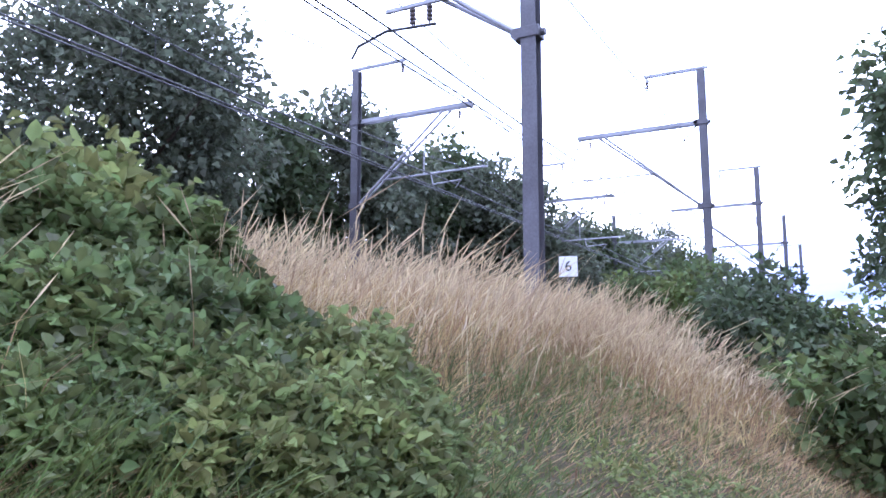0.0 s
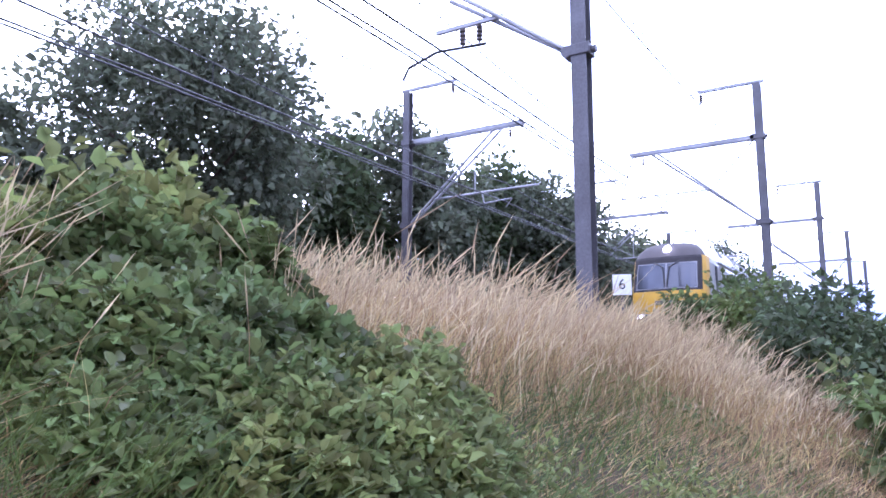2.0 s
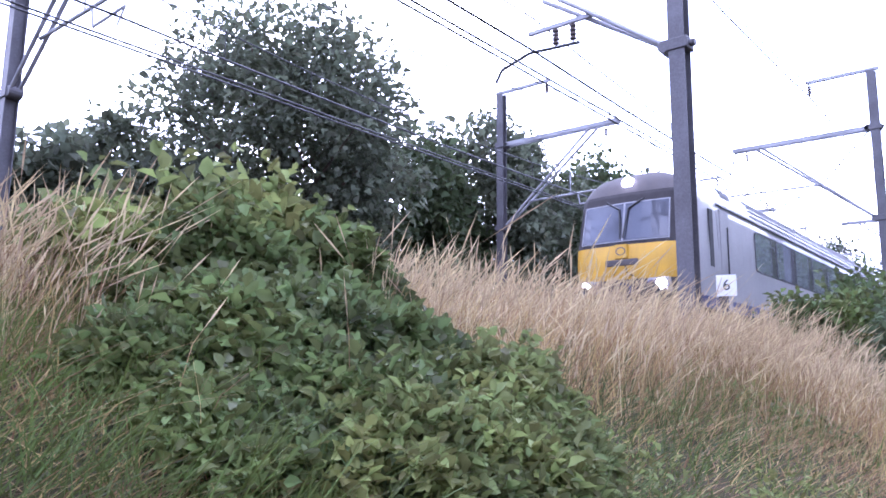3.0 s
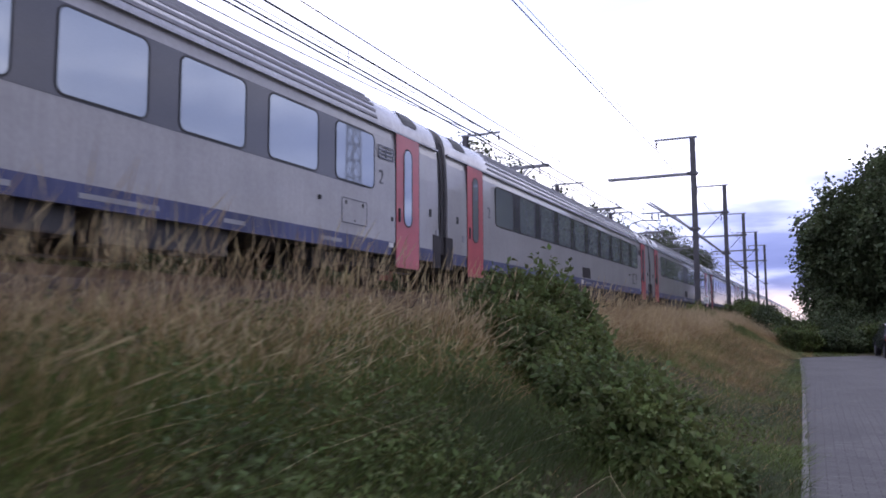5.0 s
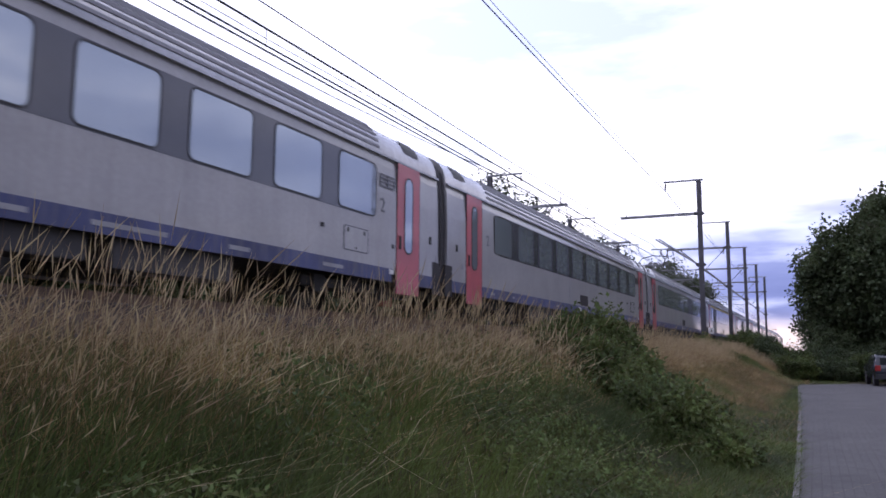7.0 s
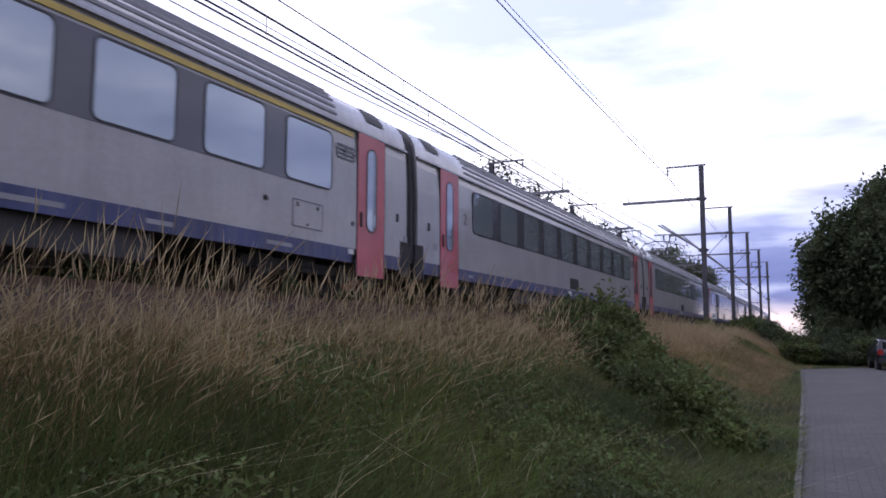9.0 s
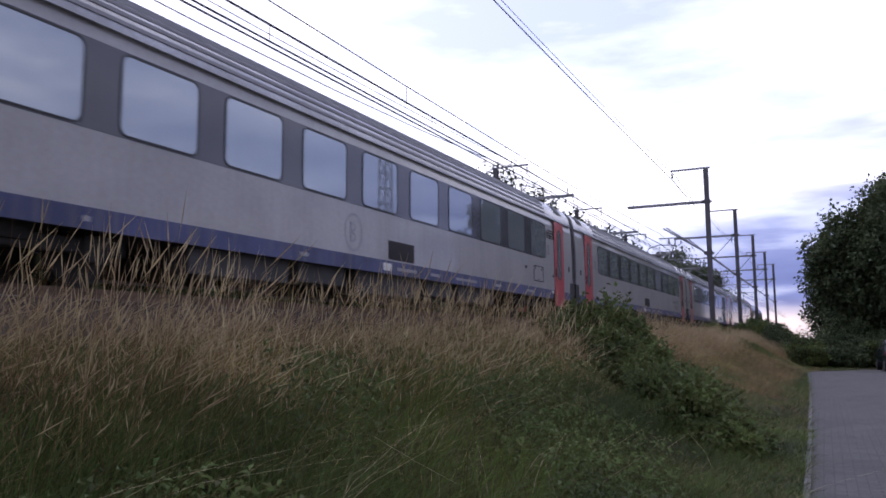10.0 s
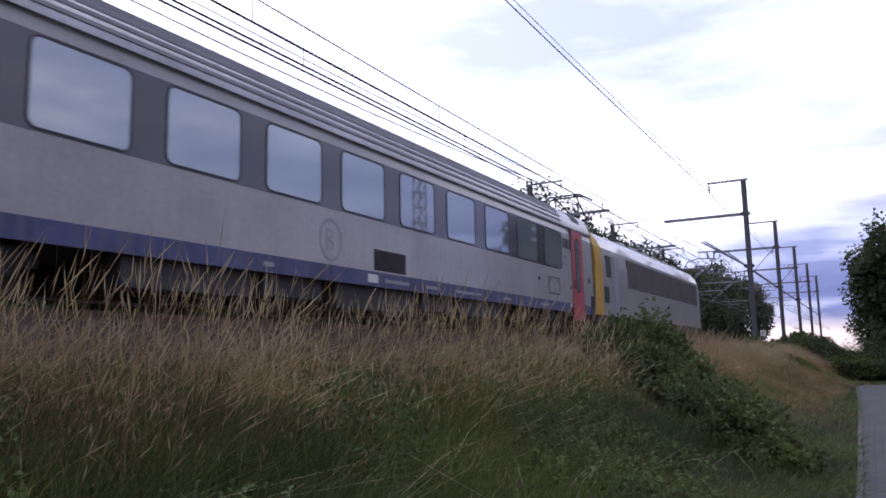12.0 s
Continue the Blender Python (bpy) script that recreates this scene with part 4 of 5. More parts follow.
def mesh_arrays(name, verts, faces, mat):
    """A mesh from arrays: verts (n, 3), faces (m, 4)."""
    me = bpy.data.meshes.new(name)
    me.vertices.add(len(verts))
    me.vertices.foreach_set("co", np.asarray(verts, dtype=np.float32).ravel())
    me.loops.add(faces.size)
    me.loops.foreach_set("vertex_index", np.asarray(faces, dtype=np.int32).ravel())
    me.polygons.add(len(faces))
    me.polygons.foreach_set("loop_start", np.arange(len(faces), dtype=np.int32) * faces.shape[1])
    me.polygons.foreach_set("loop_total", np.full(len(faces), faces.shape[1], dtype=np.int32))
    me.update(calc_edges=True)
    me.materials.append(mat)
    return me


def unit(v):
    return v / np.maximum(1e-9, np.linalg.norm(v, axis=1, keepdims=True))


def leaf_mesh(name, at, out, size, mat, wide=0.55, droop=0.35, fold=0.18, plain=False):
    """Pointed leaves, each two quads folded along the midrib, at points with outward directions."""
    n = len(at)
    d = unit(out + RNG.normal(0, 0.75, (n, 3)) + np.array([0, 0, -droop]))
    side = unit(np.cross(d, RNG.normal(0, 1, (n, 3)) * 0.6 + np.array([0, 0, 1.0])))
    up = np.cross(side, d)
    s = (size * RNG.uniform(0.55, 1.35, (n, 1)))
    w = s * wide * 0.5
    base, tip = at, at + d * s - up * s * 0.12
    m1 = at + d * s * 0.42
    l1 = m1 + side * w + up * s * fold
    r1 = m1 - side * w + up * s * fold
    if plain:
        v = np.stack([base, l1, tip, r1], axis=1).reshape(-1, 3)
        return mesh_arrays(name, v, np.arange(n)[:, None] * 4 + np.array([[0, 3, 2, 1]]), mat)
    l2 = at + d * s * 0.78 + side * w * 0.62 + up * s * fold * 0.4
    r2 = at + d * s * 0.78 - side * w * 0.62 + up * s * fold * 0.4
    v = np.stack([base, l1, l2, tip, r2, r1], axis=1).reshape(-1, 3)
    k = np.arange(n)[:, None] * 6
    f = np.concatenate([k + np.array([[0, 3, 2, 1]]), k + np.array([[0, 5, 4, 3]])], axis=0)
    return mesh_arrays(name, v, f, mat)


def crown_points(centre, radii, clumps, per, spread, hollow=0.45, seed=1):
    """Leaf places in clumps over an uneven ellipsoid, with gaps between."""
    g = np.random.default_rng(seed)
    d = unit(g.normal(0, 1, (clumps, 3)))
    rad = g.uniform(hollow, 1.0, (clumps, 1)) ** 0.6
    lump = 1 + 0.22 * np.sin(d[:, :1] * 3.1 + seed) + 0.18 * np.cos(d[:, 1:2] * 4.3 + 2 * seed)
    c = d * rad * lump * np.array(radii)
    size = spread * g.uniform(0.5, 1.25, (clumps, 1, 1))
    o = g.normal(0, 1, (clumps, per, 3)) * np.array([1, 1, 0.7])
    o = o / np.maximum(0.6, np.linalg.norm(o, axis=2, keepdims=True)) * g.uniform(0.4, 1.05, (clumps, per, 1))
    p = (c[:, None, :] + o * size).reshape(-1, 3)
    out = unit(o.reshape(-1, 3) + 0.5 * np.repeat(d, per, axis=0))
    return p + np.array(centre), out, c + np.array(centre)


def tree(x, y, height, radius, label, mat, leaf=0.3, clumps=120, per=60, seed=1, low=0.25, group="trees", name="tree", shape=1.0):
    """A tree on the ground: tapered trunk, limbs to its clumps, a leafy uneven crown."""
    z0 = ground_z(x, y)
    t = new(name)
    t.matrix_basis = pose(x, y, z0)
    cz = height * (low + 1) / 2
    rz = height * (1 - low) / 2
    p, out, cl = crown_points((0, 0, cz), (radius, radius, rz), clumps, per, radius * 0.30, seed=seed)
    keep = p[:, 2] > 0.15
    p, out = p[keep], out[keep]
    me = leaf_mesh("crown", p, out, leaf, mat, wide=0.7, plain=True)
    c = new("crown", me)
    c.parent = t
    g = random.Random(seed)
    bm = bmesh.new()
    r0 = max(0.05, height * 0.022)
    pts = [Vector((0, 0, -0.3)), Vector((0.1 * g.uniform(-1, 1), 0, height * 0.3)), Vector((0.2 * g.uniform(-1, 1), 0.2 * g.uniform(-1, 1), height * 0.62)), Vector((0, 0, height * 0.9))]
    rs = [r0, r0 * 0.8, r0 * 0.5, r0 * 0.12]
    for a, b, ra, rb in zip(pts, pts[1:], rs, rs[1:]):
        d = b - a
        m = Matrix.Translation((a + b) / 2) @ d.to_track_quat("Z", "Y").to_matrix().to_4x4()
        bmesh.ops.create_cone(bm, cap_ends=True, segments=9, radius1=ra, radius2=rb, depth=d.length, matrix=m)
    part("trunk", bm, M_BARK, t)
    bm = bmesh.new()
    for k in range(min(16, clumps // 4)):
        q = Vector(cl[k * 3 % len(cl)])
        a = Vector((0, 0, max(height * 0.15, min(height * 0.7, q.z - radius * 0.5))))
        d = q - a
        if d.length < 0.2:
            continue
        m = Matrix.Translation((a + q) / 2) @ d.to_track_quat("Z", "Y").to_matrix().to_4x4()
        bmesh.ops.create_cone(bm, cap_ends=True, segments=6, radius1=r0 * 0.38, radius2=r0 * 0.08, depth=d.length, matrix=m)
    part("branching", bm, M_BARK, t)
    return tagged(t, label, "tree" if name == "tree" else "bush", group)


def bush(x, y, rx, ry, height, label, mat, leaf=0.12, clumps=60, per=60, seed=1, wide=0.6, plain=False, shoots=0):
    """A shrub on the bank: many stems with leafy clumps down to the ground."""
    z0 = ground_z(x, y)
    t = new("bush")
    t.matrix_basis = pose(x, y, z0)
    p, out, cl = crown_points((0, 0, height * 0.46), (rx, ry, height * 0.52), clumps, per, min(rx, ry) * 0.27, hollow=0.3, seed=seed)
    zz = np.array([ground_z(x + a, y + b) - z0 for a, b in p[:, :2]])
    p[:, 2] += zz
    keep = p[:, 2] > zz + 0.03
    if shoots:
        gs = np.random.default_rng(seed + 500)
        tops = np.nonzero(keep & (p[:, 2] - zz > height * 0.75))[0]
        pick = gs.choice(tops, shoots)
        for k in pick:
            lean = gs.normal(0, 0.25, 2)
            climb = np.linspace(0, 1, 9)[:, None]
            tall = gs.uniform(0.15, 0.42) * height
            stem = p[k] + climb * np.array([lean[0] * tall, lean[1] * tall, tall])
            p = np.concatenate([p, stem])
            out = np.concatenate([out, unit(gs.normal(0, 1, (9, 3)) + np.array([0, 0, 0.5]))])
            keep = np.concatenate([keep, np.ones(9, bool)])
    me = leaf_mesh("foliage", p[keep], out[keep], leaf, mat, wide=wide, droop=0.15, plain=plain)
    c = new("foliage", me)
    c.parent = t
    bm = bmesh.new()
    g = random.Random(seed)
    for k in range(min(22, len(cl))):
        q = Vector(cl[k])
        q.z += ground_z(x + q.x, y + q.y) - z0
        a = Vector((q.x * 0.35, q.y * 0.35, ground_z(x + q.x * 0.35, y + q.y * 0.35) - z0 - 0.05))
        d = q - a
        if d.length < 0.1:
            continue
        m = Matrix.Translation((a + q) / 2) @ d.to_track_quat("Z", "Y").to_matrix().to_4x4()
        bmesh.ops.create_cone(bm, cap_ends=True, segments=5, radius1=0.014, radius2=0.004, depth=d.length, matrix=m)
    part("stem_tuft", bm, M_BARK, t)
    return tagged(t, label, "bush", "bushes on the bank")


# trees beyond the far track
tree(-22.3, 57.4, 12.0, 4.8, "tall airy tree against the bright evening sky", M_LEAF_HAZED, 0.28, 300, 90, 3, 0.14)
tree(-20.6, 84.5, 11.6, 3.6, "dense green tree close beyond the far track", M_LEAF_HAZED, 0.36, 170, 90, 9, 0.03)
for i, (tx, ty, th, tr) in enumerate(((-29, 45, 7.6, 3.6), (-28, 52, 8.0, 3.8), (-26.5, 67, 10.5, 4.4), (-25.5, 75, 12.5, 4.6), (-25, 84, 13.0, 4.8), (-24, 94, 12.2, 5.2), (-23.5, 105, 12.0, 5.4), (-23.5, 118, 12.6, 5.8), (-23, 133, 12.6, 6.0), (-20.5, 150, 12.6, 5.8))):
    tree(tx, ty, th, tr, "dense dark green tree beyond the tracks", M_LEAF_HAZED if i % 2 else M_LEAF_DARK, 0.42, 210, 95, 11 + i, 0.03)
# trees and hedge to the right of the line
tree(3.8, 60.5, 11.9, 4.0, "large dark leafy tree beside the road", M_LEAF_DARK, 0.27, 440, 170, 31, 0.0)
tree(2.7, 63.5, 8.0, 3.0, "dark leafy tree in the thicket beside the road", M_LEAF_DARK, 0.22, 220, 110, 29, 0.0)
# row added out of view, tall enough to darken the coach windows' reflections
for i, (tx, ty, th, tr) in enumerate(((8.6, 66.0, 13.0, 4.2), (12.0, 88, 18, 5.0), (9.8, 93, 19, 5.6), (10.5, 103, 20, 5.8), (11.5, 114, 21, 6.2), (12.0, 127, 22, 6.6), (12.5, 141, 22, 6.9), (13.5, 157, 23, 7.2), (15.0, 175, 24, 7.5), (17.0, 198, 24, 8.0))):
    tree(tx, ty, th, tr, "large dark leafy tree beside the road", M_LEAF_DARK, 0.6, 130, 70, 32 + i, 0.02)
for i, (hx, hy, rx, ry, hh) in enumerate(((-4.9, 56.6, 1.3, 1.8, 1.3), (-3.9, 53.6, 1.2, 1.5, 1.5), (-2.4, 52.4, 1.3, 1.4, 1.75), (-0.8, 51.6, 1.3, 1.4, 1.7), (0.9, 52.2, 1.5, 1.5, 2.0), (-2.9, 57.5, 1.7, 1.8, 1.9), (3.1, 52.5, 1.6, 1.5, 2.0), (5.6, 52.0, 1.8, 1.5, 2.2), (-4.2, 62.0, 1.5, 2.5, 1.7), (-4.7, 68.0, 1.4, 3.0, 1.5), (1.0, 56.8, 1.8, 1.6, 3.0), (-0.9, 49.0, 1.0, 1.0, 1.2), (0.9, 49.2, 1.1, 1.0, 1.3), (2.7, 49.8, 1.3, 1.0, 1.4))):
    bush(hx, hy, rx, ry, hh, "green shrub in the overgrown hedge below the line", M_LEAF_NEAR if i % 2 else M_LEAF_DARK, 0.12, 120, 70, 50 + i, 0.7, True)
# scrub added along the far side of the line to block the sky under the train
for i, hy in enumerate(range(-58, 67, 6)):
    bush(-21.4 + 0.5 * math.sin(hy), hy, 1.5, 4.8, 3.3 + 0.4 * math.sin(hy * 1.7), "dark scrub added beyond the line to block sky under the train", M_LEAF_DARK, 0.34, 120, 75, 120 + i, 0.8, True)
for i, hy in enumerate(range(-55, 67, 9)):
    bush(-24.2, hy, 2.0, 5.5, 4.0, "dark scrub added beyond the line to block sky under the train", M_LEAF_DARK, 0.36, 90, 60, 150 + i, 0.8, True)
# shrubs on the bank near the first mast
bush(-5.3, 43.4, 0.8, 0.75, 0.80, "tall leafy green bush on top of the bank", M_LEAF_BUSH, 0.098, 150, 100, 71, 0.68, shoots=44)
bush(-4.75, 43.7, 0.5, 0.55, 0.66, "leafy green bush on the bank", M_LEAF_NEAR, 0.085, 100, 95, 72, 0.65, shoots=26)
bush(-4.75, 42.95, 0.5, 0.5, 0.62, "dark leafy bush on the bank", M_LEAF_NEAR, 0.075, 100, 100, 78, 0.66, shoots=14)
bush(-4.1, 42.75, 0.5, 0.5, 0.42, "low green bramble bush on the bank", M_LEAF_NEAR, 0.062, 100, 110, 74, 0.68, shoots=16)
bush(-3.85, 43.25, 0.5, 0.5, 0.38, "low green bramble bush on the bank", M_LEAF_NEAR, 0.07, 100, 90, 73, 0.68, shoots=26)
bush(-3.45, 42.7, 0.42, 0.42, 0.30, "low green bramble bush on the bank", M_LEAF_NEAR, 0.055, 90, 100, 79, 0.68, shoots=14)
bush(-3.75, 42.25, 0.42, 0.38, 0.24, "low leafy weeds under the bush", M_LEAF_NEAR, 0.05, 90, 90, 67, 0.66, shoots=12)
bush(-3.3, 42.15, 0.32, 0.3, 0.20, "low leafy weeds under the bush", M_LEAF_NEAR, 0.045, 70, 80, 68, 0.66, shoots=10)
bush(-2.95, 43.0, 0.34, 0.34, 0.24, "low bright green bramble bush on the bank", M_LEAF_BUSH, 0.05, 80, 100, 76, 0.68, shoots=16)
bush(-3.3, 43.4, 0.42, 0.42, 0.30, "low bright green bramble bush on the bank", M_LEAF_BUSH, 0.055, 80, 110, 77, 0.68, shoots=24)
bush(-3.08, 42.55, 0.36, 0.36, 0.26, "low bright green bramble bush on the bank", M_LEAF_BUSH, 0.05, 80, 100, 75, 0.68, shoots=18)
# shrubs on the bank further back along the road
bush(-4.3, 15.6, 0.95, 1.1, 1.25, "dark leafy bush at the top of the bank", M_LEAF_NEAR, 0.10, 110, 85, 81, 0.6, True, shoots=16)
bush(-3.1, 14.0, 0.9, 1.2, 0.85, "low dark leafy bush on the bank", M_LEAF_NEAR, 0.09, 90, 80, 82, 0.6, True, shoots=14)
bush(-1.95, 12.6, 0.95, 1.2, 0.72, "low dark leafy bush on the bank", M_LEAF_NEAR, 0.09, 100, 80, 83, 0.6, True, shoots=14)
bush(-1.25, 11.5, 0.6, 0.8, 0.45, "low dark leafy bush at the foot of the bank", M_LEAF_NEAR, 0.085, 60, 65, 84, 0.6)
bush(-2.55, 6.6, 0.2, 0.2, 0.2, "small broad-leaved weed in the grass", M_LEAF_BUSH, 0.09, 10, 12, 85, 0.7)


def patch(x, y, s=0.5, o=0.0):
    return 0.5 + 0.5 * noise.noise((x * s + o, y * s, 1.7 + o))


def blades(name, label, n, area, density, height, width, mat, lean=0.25, curl=0.35, head=0.0, head_mat=None, seed=1, kind_name="grass", levels=(0.0, 0.35, 0.7, 1.0)):
    """Grass in one object: n tapered, bending blades over an area, kept by density(x, y); head: share of the height that bears a seed head."""
    g = np.random.default_rng(seed)
    x = g.uniform(area[0], area[1], n * 3)
    y = g.uniform(area[2], area[3], n * 3)
    keep = g.random(n * 3) < np.array([density(a, b) for a, b in zip(x, y)])
    x, y = x[keep][:n], y[keep][:n]
    n = len(x)
    z = np.array([ground_z(a, b) for a, b in zip(x, y)]) - 0.02
    h = height * g.uniform(0.45, 1.2, n) * np.array([0.55 + 0.9 * patch(a, b, 1.4, 3.0) for a, b in zip(x, y)])
    a = g.uniform(0, 2 * math.pi, n)
    wind = np.array([0.5, 0.3])
    wild = g.choice([0.5, 0.8, 1.0, 1.7], n)
    dx, dy = np.cos(a) * lean * wild + wind[0] * lean, np.sin(a) * lean * wild + wind[1] * lean
    b = g.uniform(0, 2 * math.pi, n)
    sx, sy = np.cos(b) * width / 2, np.sin(b) * width / 2
    rows = []
    for t in levels:
        k = t + curl * t * t * g.uniform(0.2, 1.4, n)
        px, py = x + dx * h * k, y + dy * h * k
        pz = z + h * t * (1 - 0.18 * curl * t)
        w = (1 - t) ** 0.7 if not head else 1.0 - 0.6 * t
        rows.append((px - sx * w, py - sy * w, pz, px + sx * w, py + sy * w, pz))
    v = np.stack([np.stack([np.stack(r[:3], 1), np.stack(r[3:], 1)], 1) for r in rows], 1).reshape(-1, 3)
    m = len(levels)
    k = np.arange(n)[:, None] * 2 * m
    f = np.concatenate([k + np.array([[2 * i, 2 * i + 1, 2 * i + 3, 2 * i + 2]]) for i in range(m - 1)], 0)
    ob = tagged(new(name, mesh_arrays(name, v, f, mat)), label, kind_name, kind="stuff")
    if head:
        r2, r3 = rows[2], rows[3]
        pa = np.stack([(r2[0] + r2[3]) / 2, (r2[1] + r2[4]) / 2, r2[2]], 1)
        pb = np.stack([(r3[0] + r3[3]) / 2, (r3[1] + r3[4]) / 2, r3[2]], 1)
        pick = g.random(n) < 0.8
        pa, pb = pa[pick], pb[pick]
        m = len(pa)
        d = pb - pa
        start, tip = pa + d * 0.25, pb + d * 0.25
        mid = (start + tip) / 2
        sv = unit(np.cross(d, g.normal(0, 1, (m, 3)))) * head
        s2 = unit(np.cross(d, sv)) * head
        hv = np.stack([start, mid + sv, tip, mid - sv, mid + s2, mid - s2], 1).reshape(-1, 3)
        q = np.arange(m)[:, None] * 6
        hf = np.concatenate([q + np.array([[0, 1, 2, 3]]), q + np.array([[0, 4, 2, 5]])], 0)
        tagged(new("seed_heads", mesh_arrays("seed_heads", hv, hf, head_mat or mat)), "pale dry seed heads on the tall grass", "grass", kind="stuff")
    return ob


def tall_zone(x, y):
    """Where the dry grass stands: on the crest and upper bank, in tufts."""
    w = smooth(-3.0, -4.4, x) * smooth(-7.4, -6.4, x)
    if 45.5 < y < 57:
        w = max(w, smooth(-1.7, -3.0, x) * smooth(-7.4, -6.4, x) * smooth(45.5, 48.5, y))
    if 38 < y < 43.5 and x > -4.0:
        w *= 0.15
    for bx, by, br in ((-5.2, 43.3, 0.85), (-4.2, 42.8, 0.6), (-3.5, 43.1, 0.9), (-4.3, 15.6, 0.8), (-3.1, 13.8, 0.9)):
        if math.hypot(x - bx, y - by) < br:
            w *= 0.12
    return w * smooth(0.2, 0.6, patch(x, y, 0.9))


def green_zone(x, y):
    if x > road_edge(y) - 0.05 and y < 43.5:
        return 0.0
    return smooth(-5.8, -3.5, x) * (0.45 + 0.55 * patch(x, y, 0.6, 4.0))


def brown_zone(x, y):
    if x > road_edge(y) - 0.1 and y < 43.5:
        return 0.0
    return smooth(-6.5, -4.5, x) * (0.3 + 0.7 * smooth(0.35, 0.7, patch(x, y, 0.45, 9.0)))


SHORT = (0.0, 0.5, 1.0)
blades("tall_dry_grass", "tall dry straw-coloured grass on top of the bank", 21000, (-7.0, -2.6, -1.5, 32), tall_zone, 0.52, 0.004, M_STRAW, 0.34, 0.7, 0.0036, M_STRAW_PALE, 1)
blades("tall_dry_grass", "tall dry straw-coloured grass on top of the bank", 42000, (-7.4, -1.4, 32, 58), tall_zone, 0.60, 0.0042, M_STRAW, 0.3, 0.6, 0.0036, M_STRAW_PALE, 2)
blades("long_grass_stalks", "scattered long dry stalks rising over the grass", 6200, (-6.4, -3.2, -1.5, 32), tall_zone, 1.08, 0.0036, M_STRAW, 0.15, 0.6, 0.005, M_STRAW_PALE, 12)
blades("long_grass_stalks", "scattered long dry stalks rising over the grass", 8500, (-6.8, -2.8, 32, 58), tall_zone, 0.74, 0.004, M_STRAW_PALE, 0.22, 0.6, 0.0055, M_STRAW_PALE, 13)
blades("dry_undergrowth", "matted dry grass stems low on the bank", 30000, (-7.4, -1.6, -1.5, 58), lambda x, y: max(0.0, tall_zone(x - 0.6, y)), 0.26, 0.008, M_STRAW, 0.9, 0.8, seed=3, levels=SHORT)
blades("green_grass", "short green grass on the lower bank and verge", 62000, (-6.0, 0.2, 1.5, 15), green_zone, 0.15, 0.010, M_GRASS, 0.7, 0.9, seed=4, levels=SHORT)
blades("green_grass", "short green grass on the lower bank and verge", 22000, (-6.0, 0.2, 15, 32), green_zone, 0.17, 0.010, M_GRASS, 0.6, 0.9, seed=14, levels=SHORT)
blades("green_grass", "short green grass on the lower bank and verge", 26000, (-6.0, 1.5, 32, 58), green_zone, 0.12, 0.008, M_GRASS, 0.6, 0.8, seed=5, levels=SHORT)
blades("mown_brown_grass", "short dry brown grass on the lower bank", 46000, (-5.0, -0.4, 40.5, 53), brown_zone, 0.10, 0.008, M_STRAW, 0.8, 0.8, seed=6, levels=SHORT)
blades("mown_brown_grass", "short dry brown grass on the lower bank", 9000, (-6.0, 0.0, 5.0, 30), brown_zone, 0.14, 0.008, M_STRAW, 0.7, 0.8, seed=8, levels=SHORT)
blades("wild_grass", "rank green grass among the dry stems", 30000, (-7.0, -2.2, -1.5, 58), lambda x, y: smooth(-2.2, -3.6, x) * patch(x, y, 0.8, 2.0), 0.34, 0.008, M_GRASS, 0.4, 0.6, seed=7)

blades("wild_grass", "rank green grass among the dry stems", 9000, (-6.6, -2.0, 0.5, 15), lambda x, y: smooth(0.35, 0.6, patch(x, y, 0.5, 11.0)), 0.46, 0.008, M_GRASS, 0.35, 0.6, seed=17)
blades("wild_grass", "rank green grass among the dry stems", 14000, (-6.4, -1.0, 1.0, 12), lambda x, y: smooth(-4.9, -3.6, x) * smooth(0.3, 0.55, patch(x, y, 0.65, 21.0)), 0.27, 0.009, M_GRASS, 0.5, 0.8, seed=19)
blades("wild_grass", "rank green grass under the bushes", 6000, (-5.6, -2.4, 40.8, 43.4), lambda x, y: patch(x, y, 0.9, 5.0), 0.26, 0.007, M_GRASS, 0.5, 0.8, seed=20)
blades("green_grass", "short green grass on the lower bank and verge", 26000, (-4.6, -0.6, 24, 47), lambda x, y: 0.0 if x > road_edge(y) - 0.05 and y < 43.5 else smooth(-5.2, -3.4, x) * (0.6 + 0.4 * patch(x, y, 0.7, 14.0)), 0.13, 0.010, M_GRASS, 0.7, 0.9, seed=21, levels=SHORT)
blades("dry_verge_grass", "half-tall dry grass on the slope beside the road", 20000, (-4.8, -1.0, 22, 39.5), lambda x, y: smooth(-0.9, -1.6, x) * smooth(0.25, 0.55, patch(x, y, 0.6, 7.0)), 0.30, 0.006, M_STRAW, 0.45, 0.7, seed=22)
blades("fallen_stalks", "bleached dry stalks lying over the grass", 170, (-5.2, -1.2, 1.5, 10), lambda x, y: patch(x, y, 0.8, 3.0), 0.62, 0.006, M_STRAW_PALE, 1.3, 0.8, seed=18)


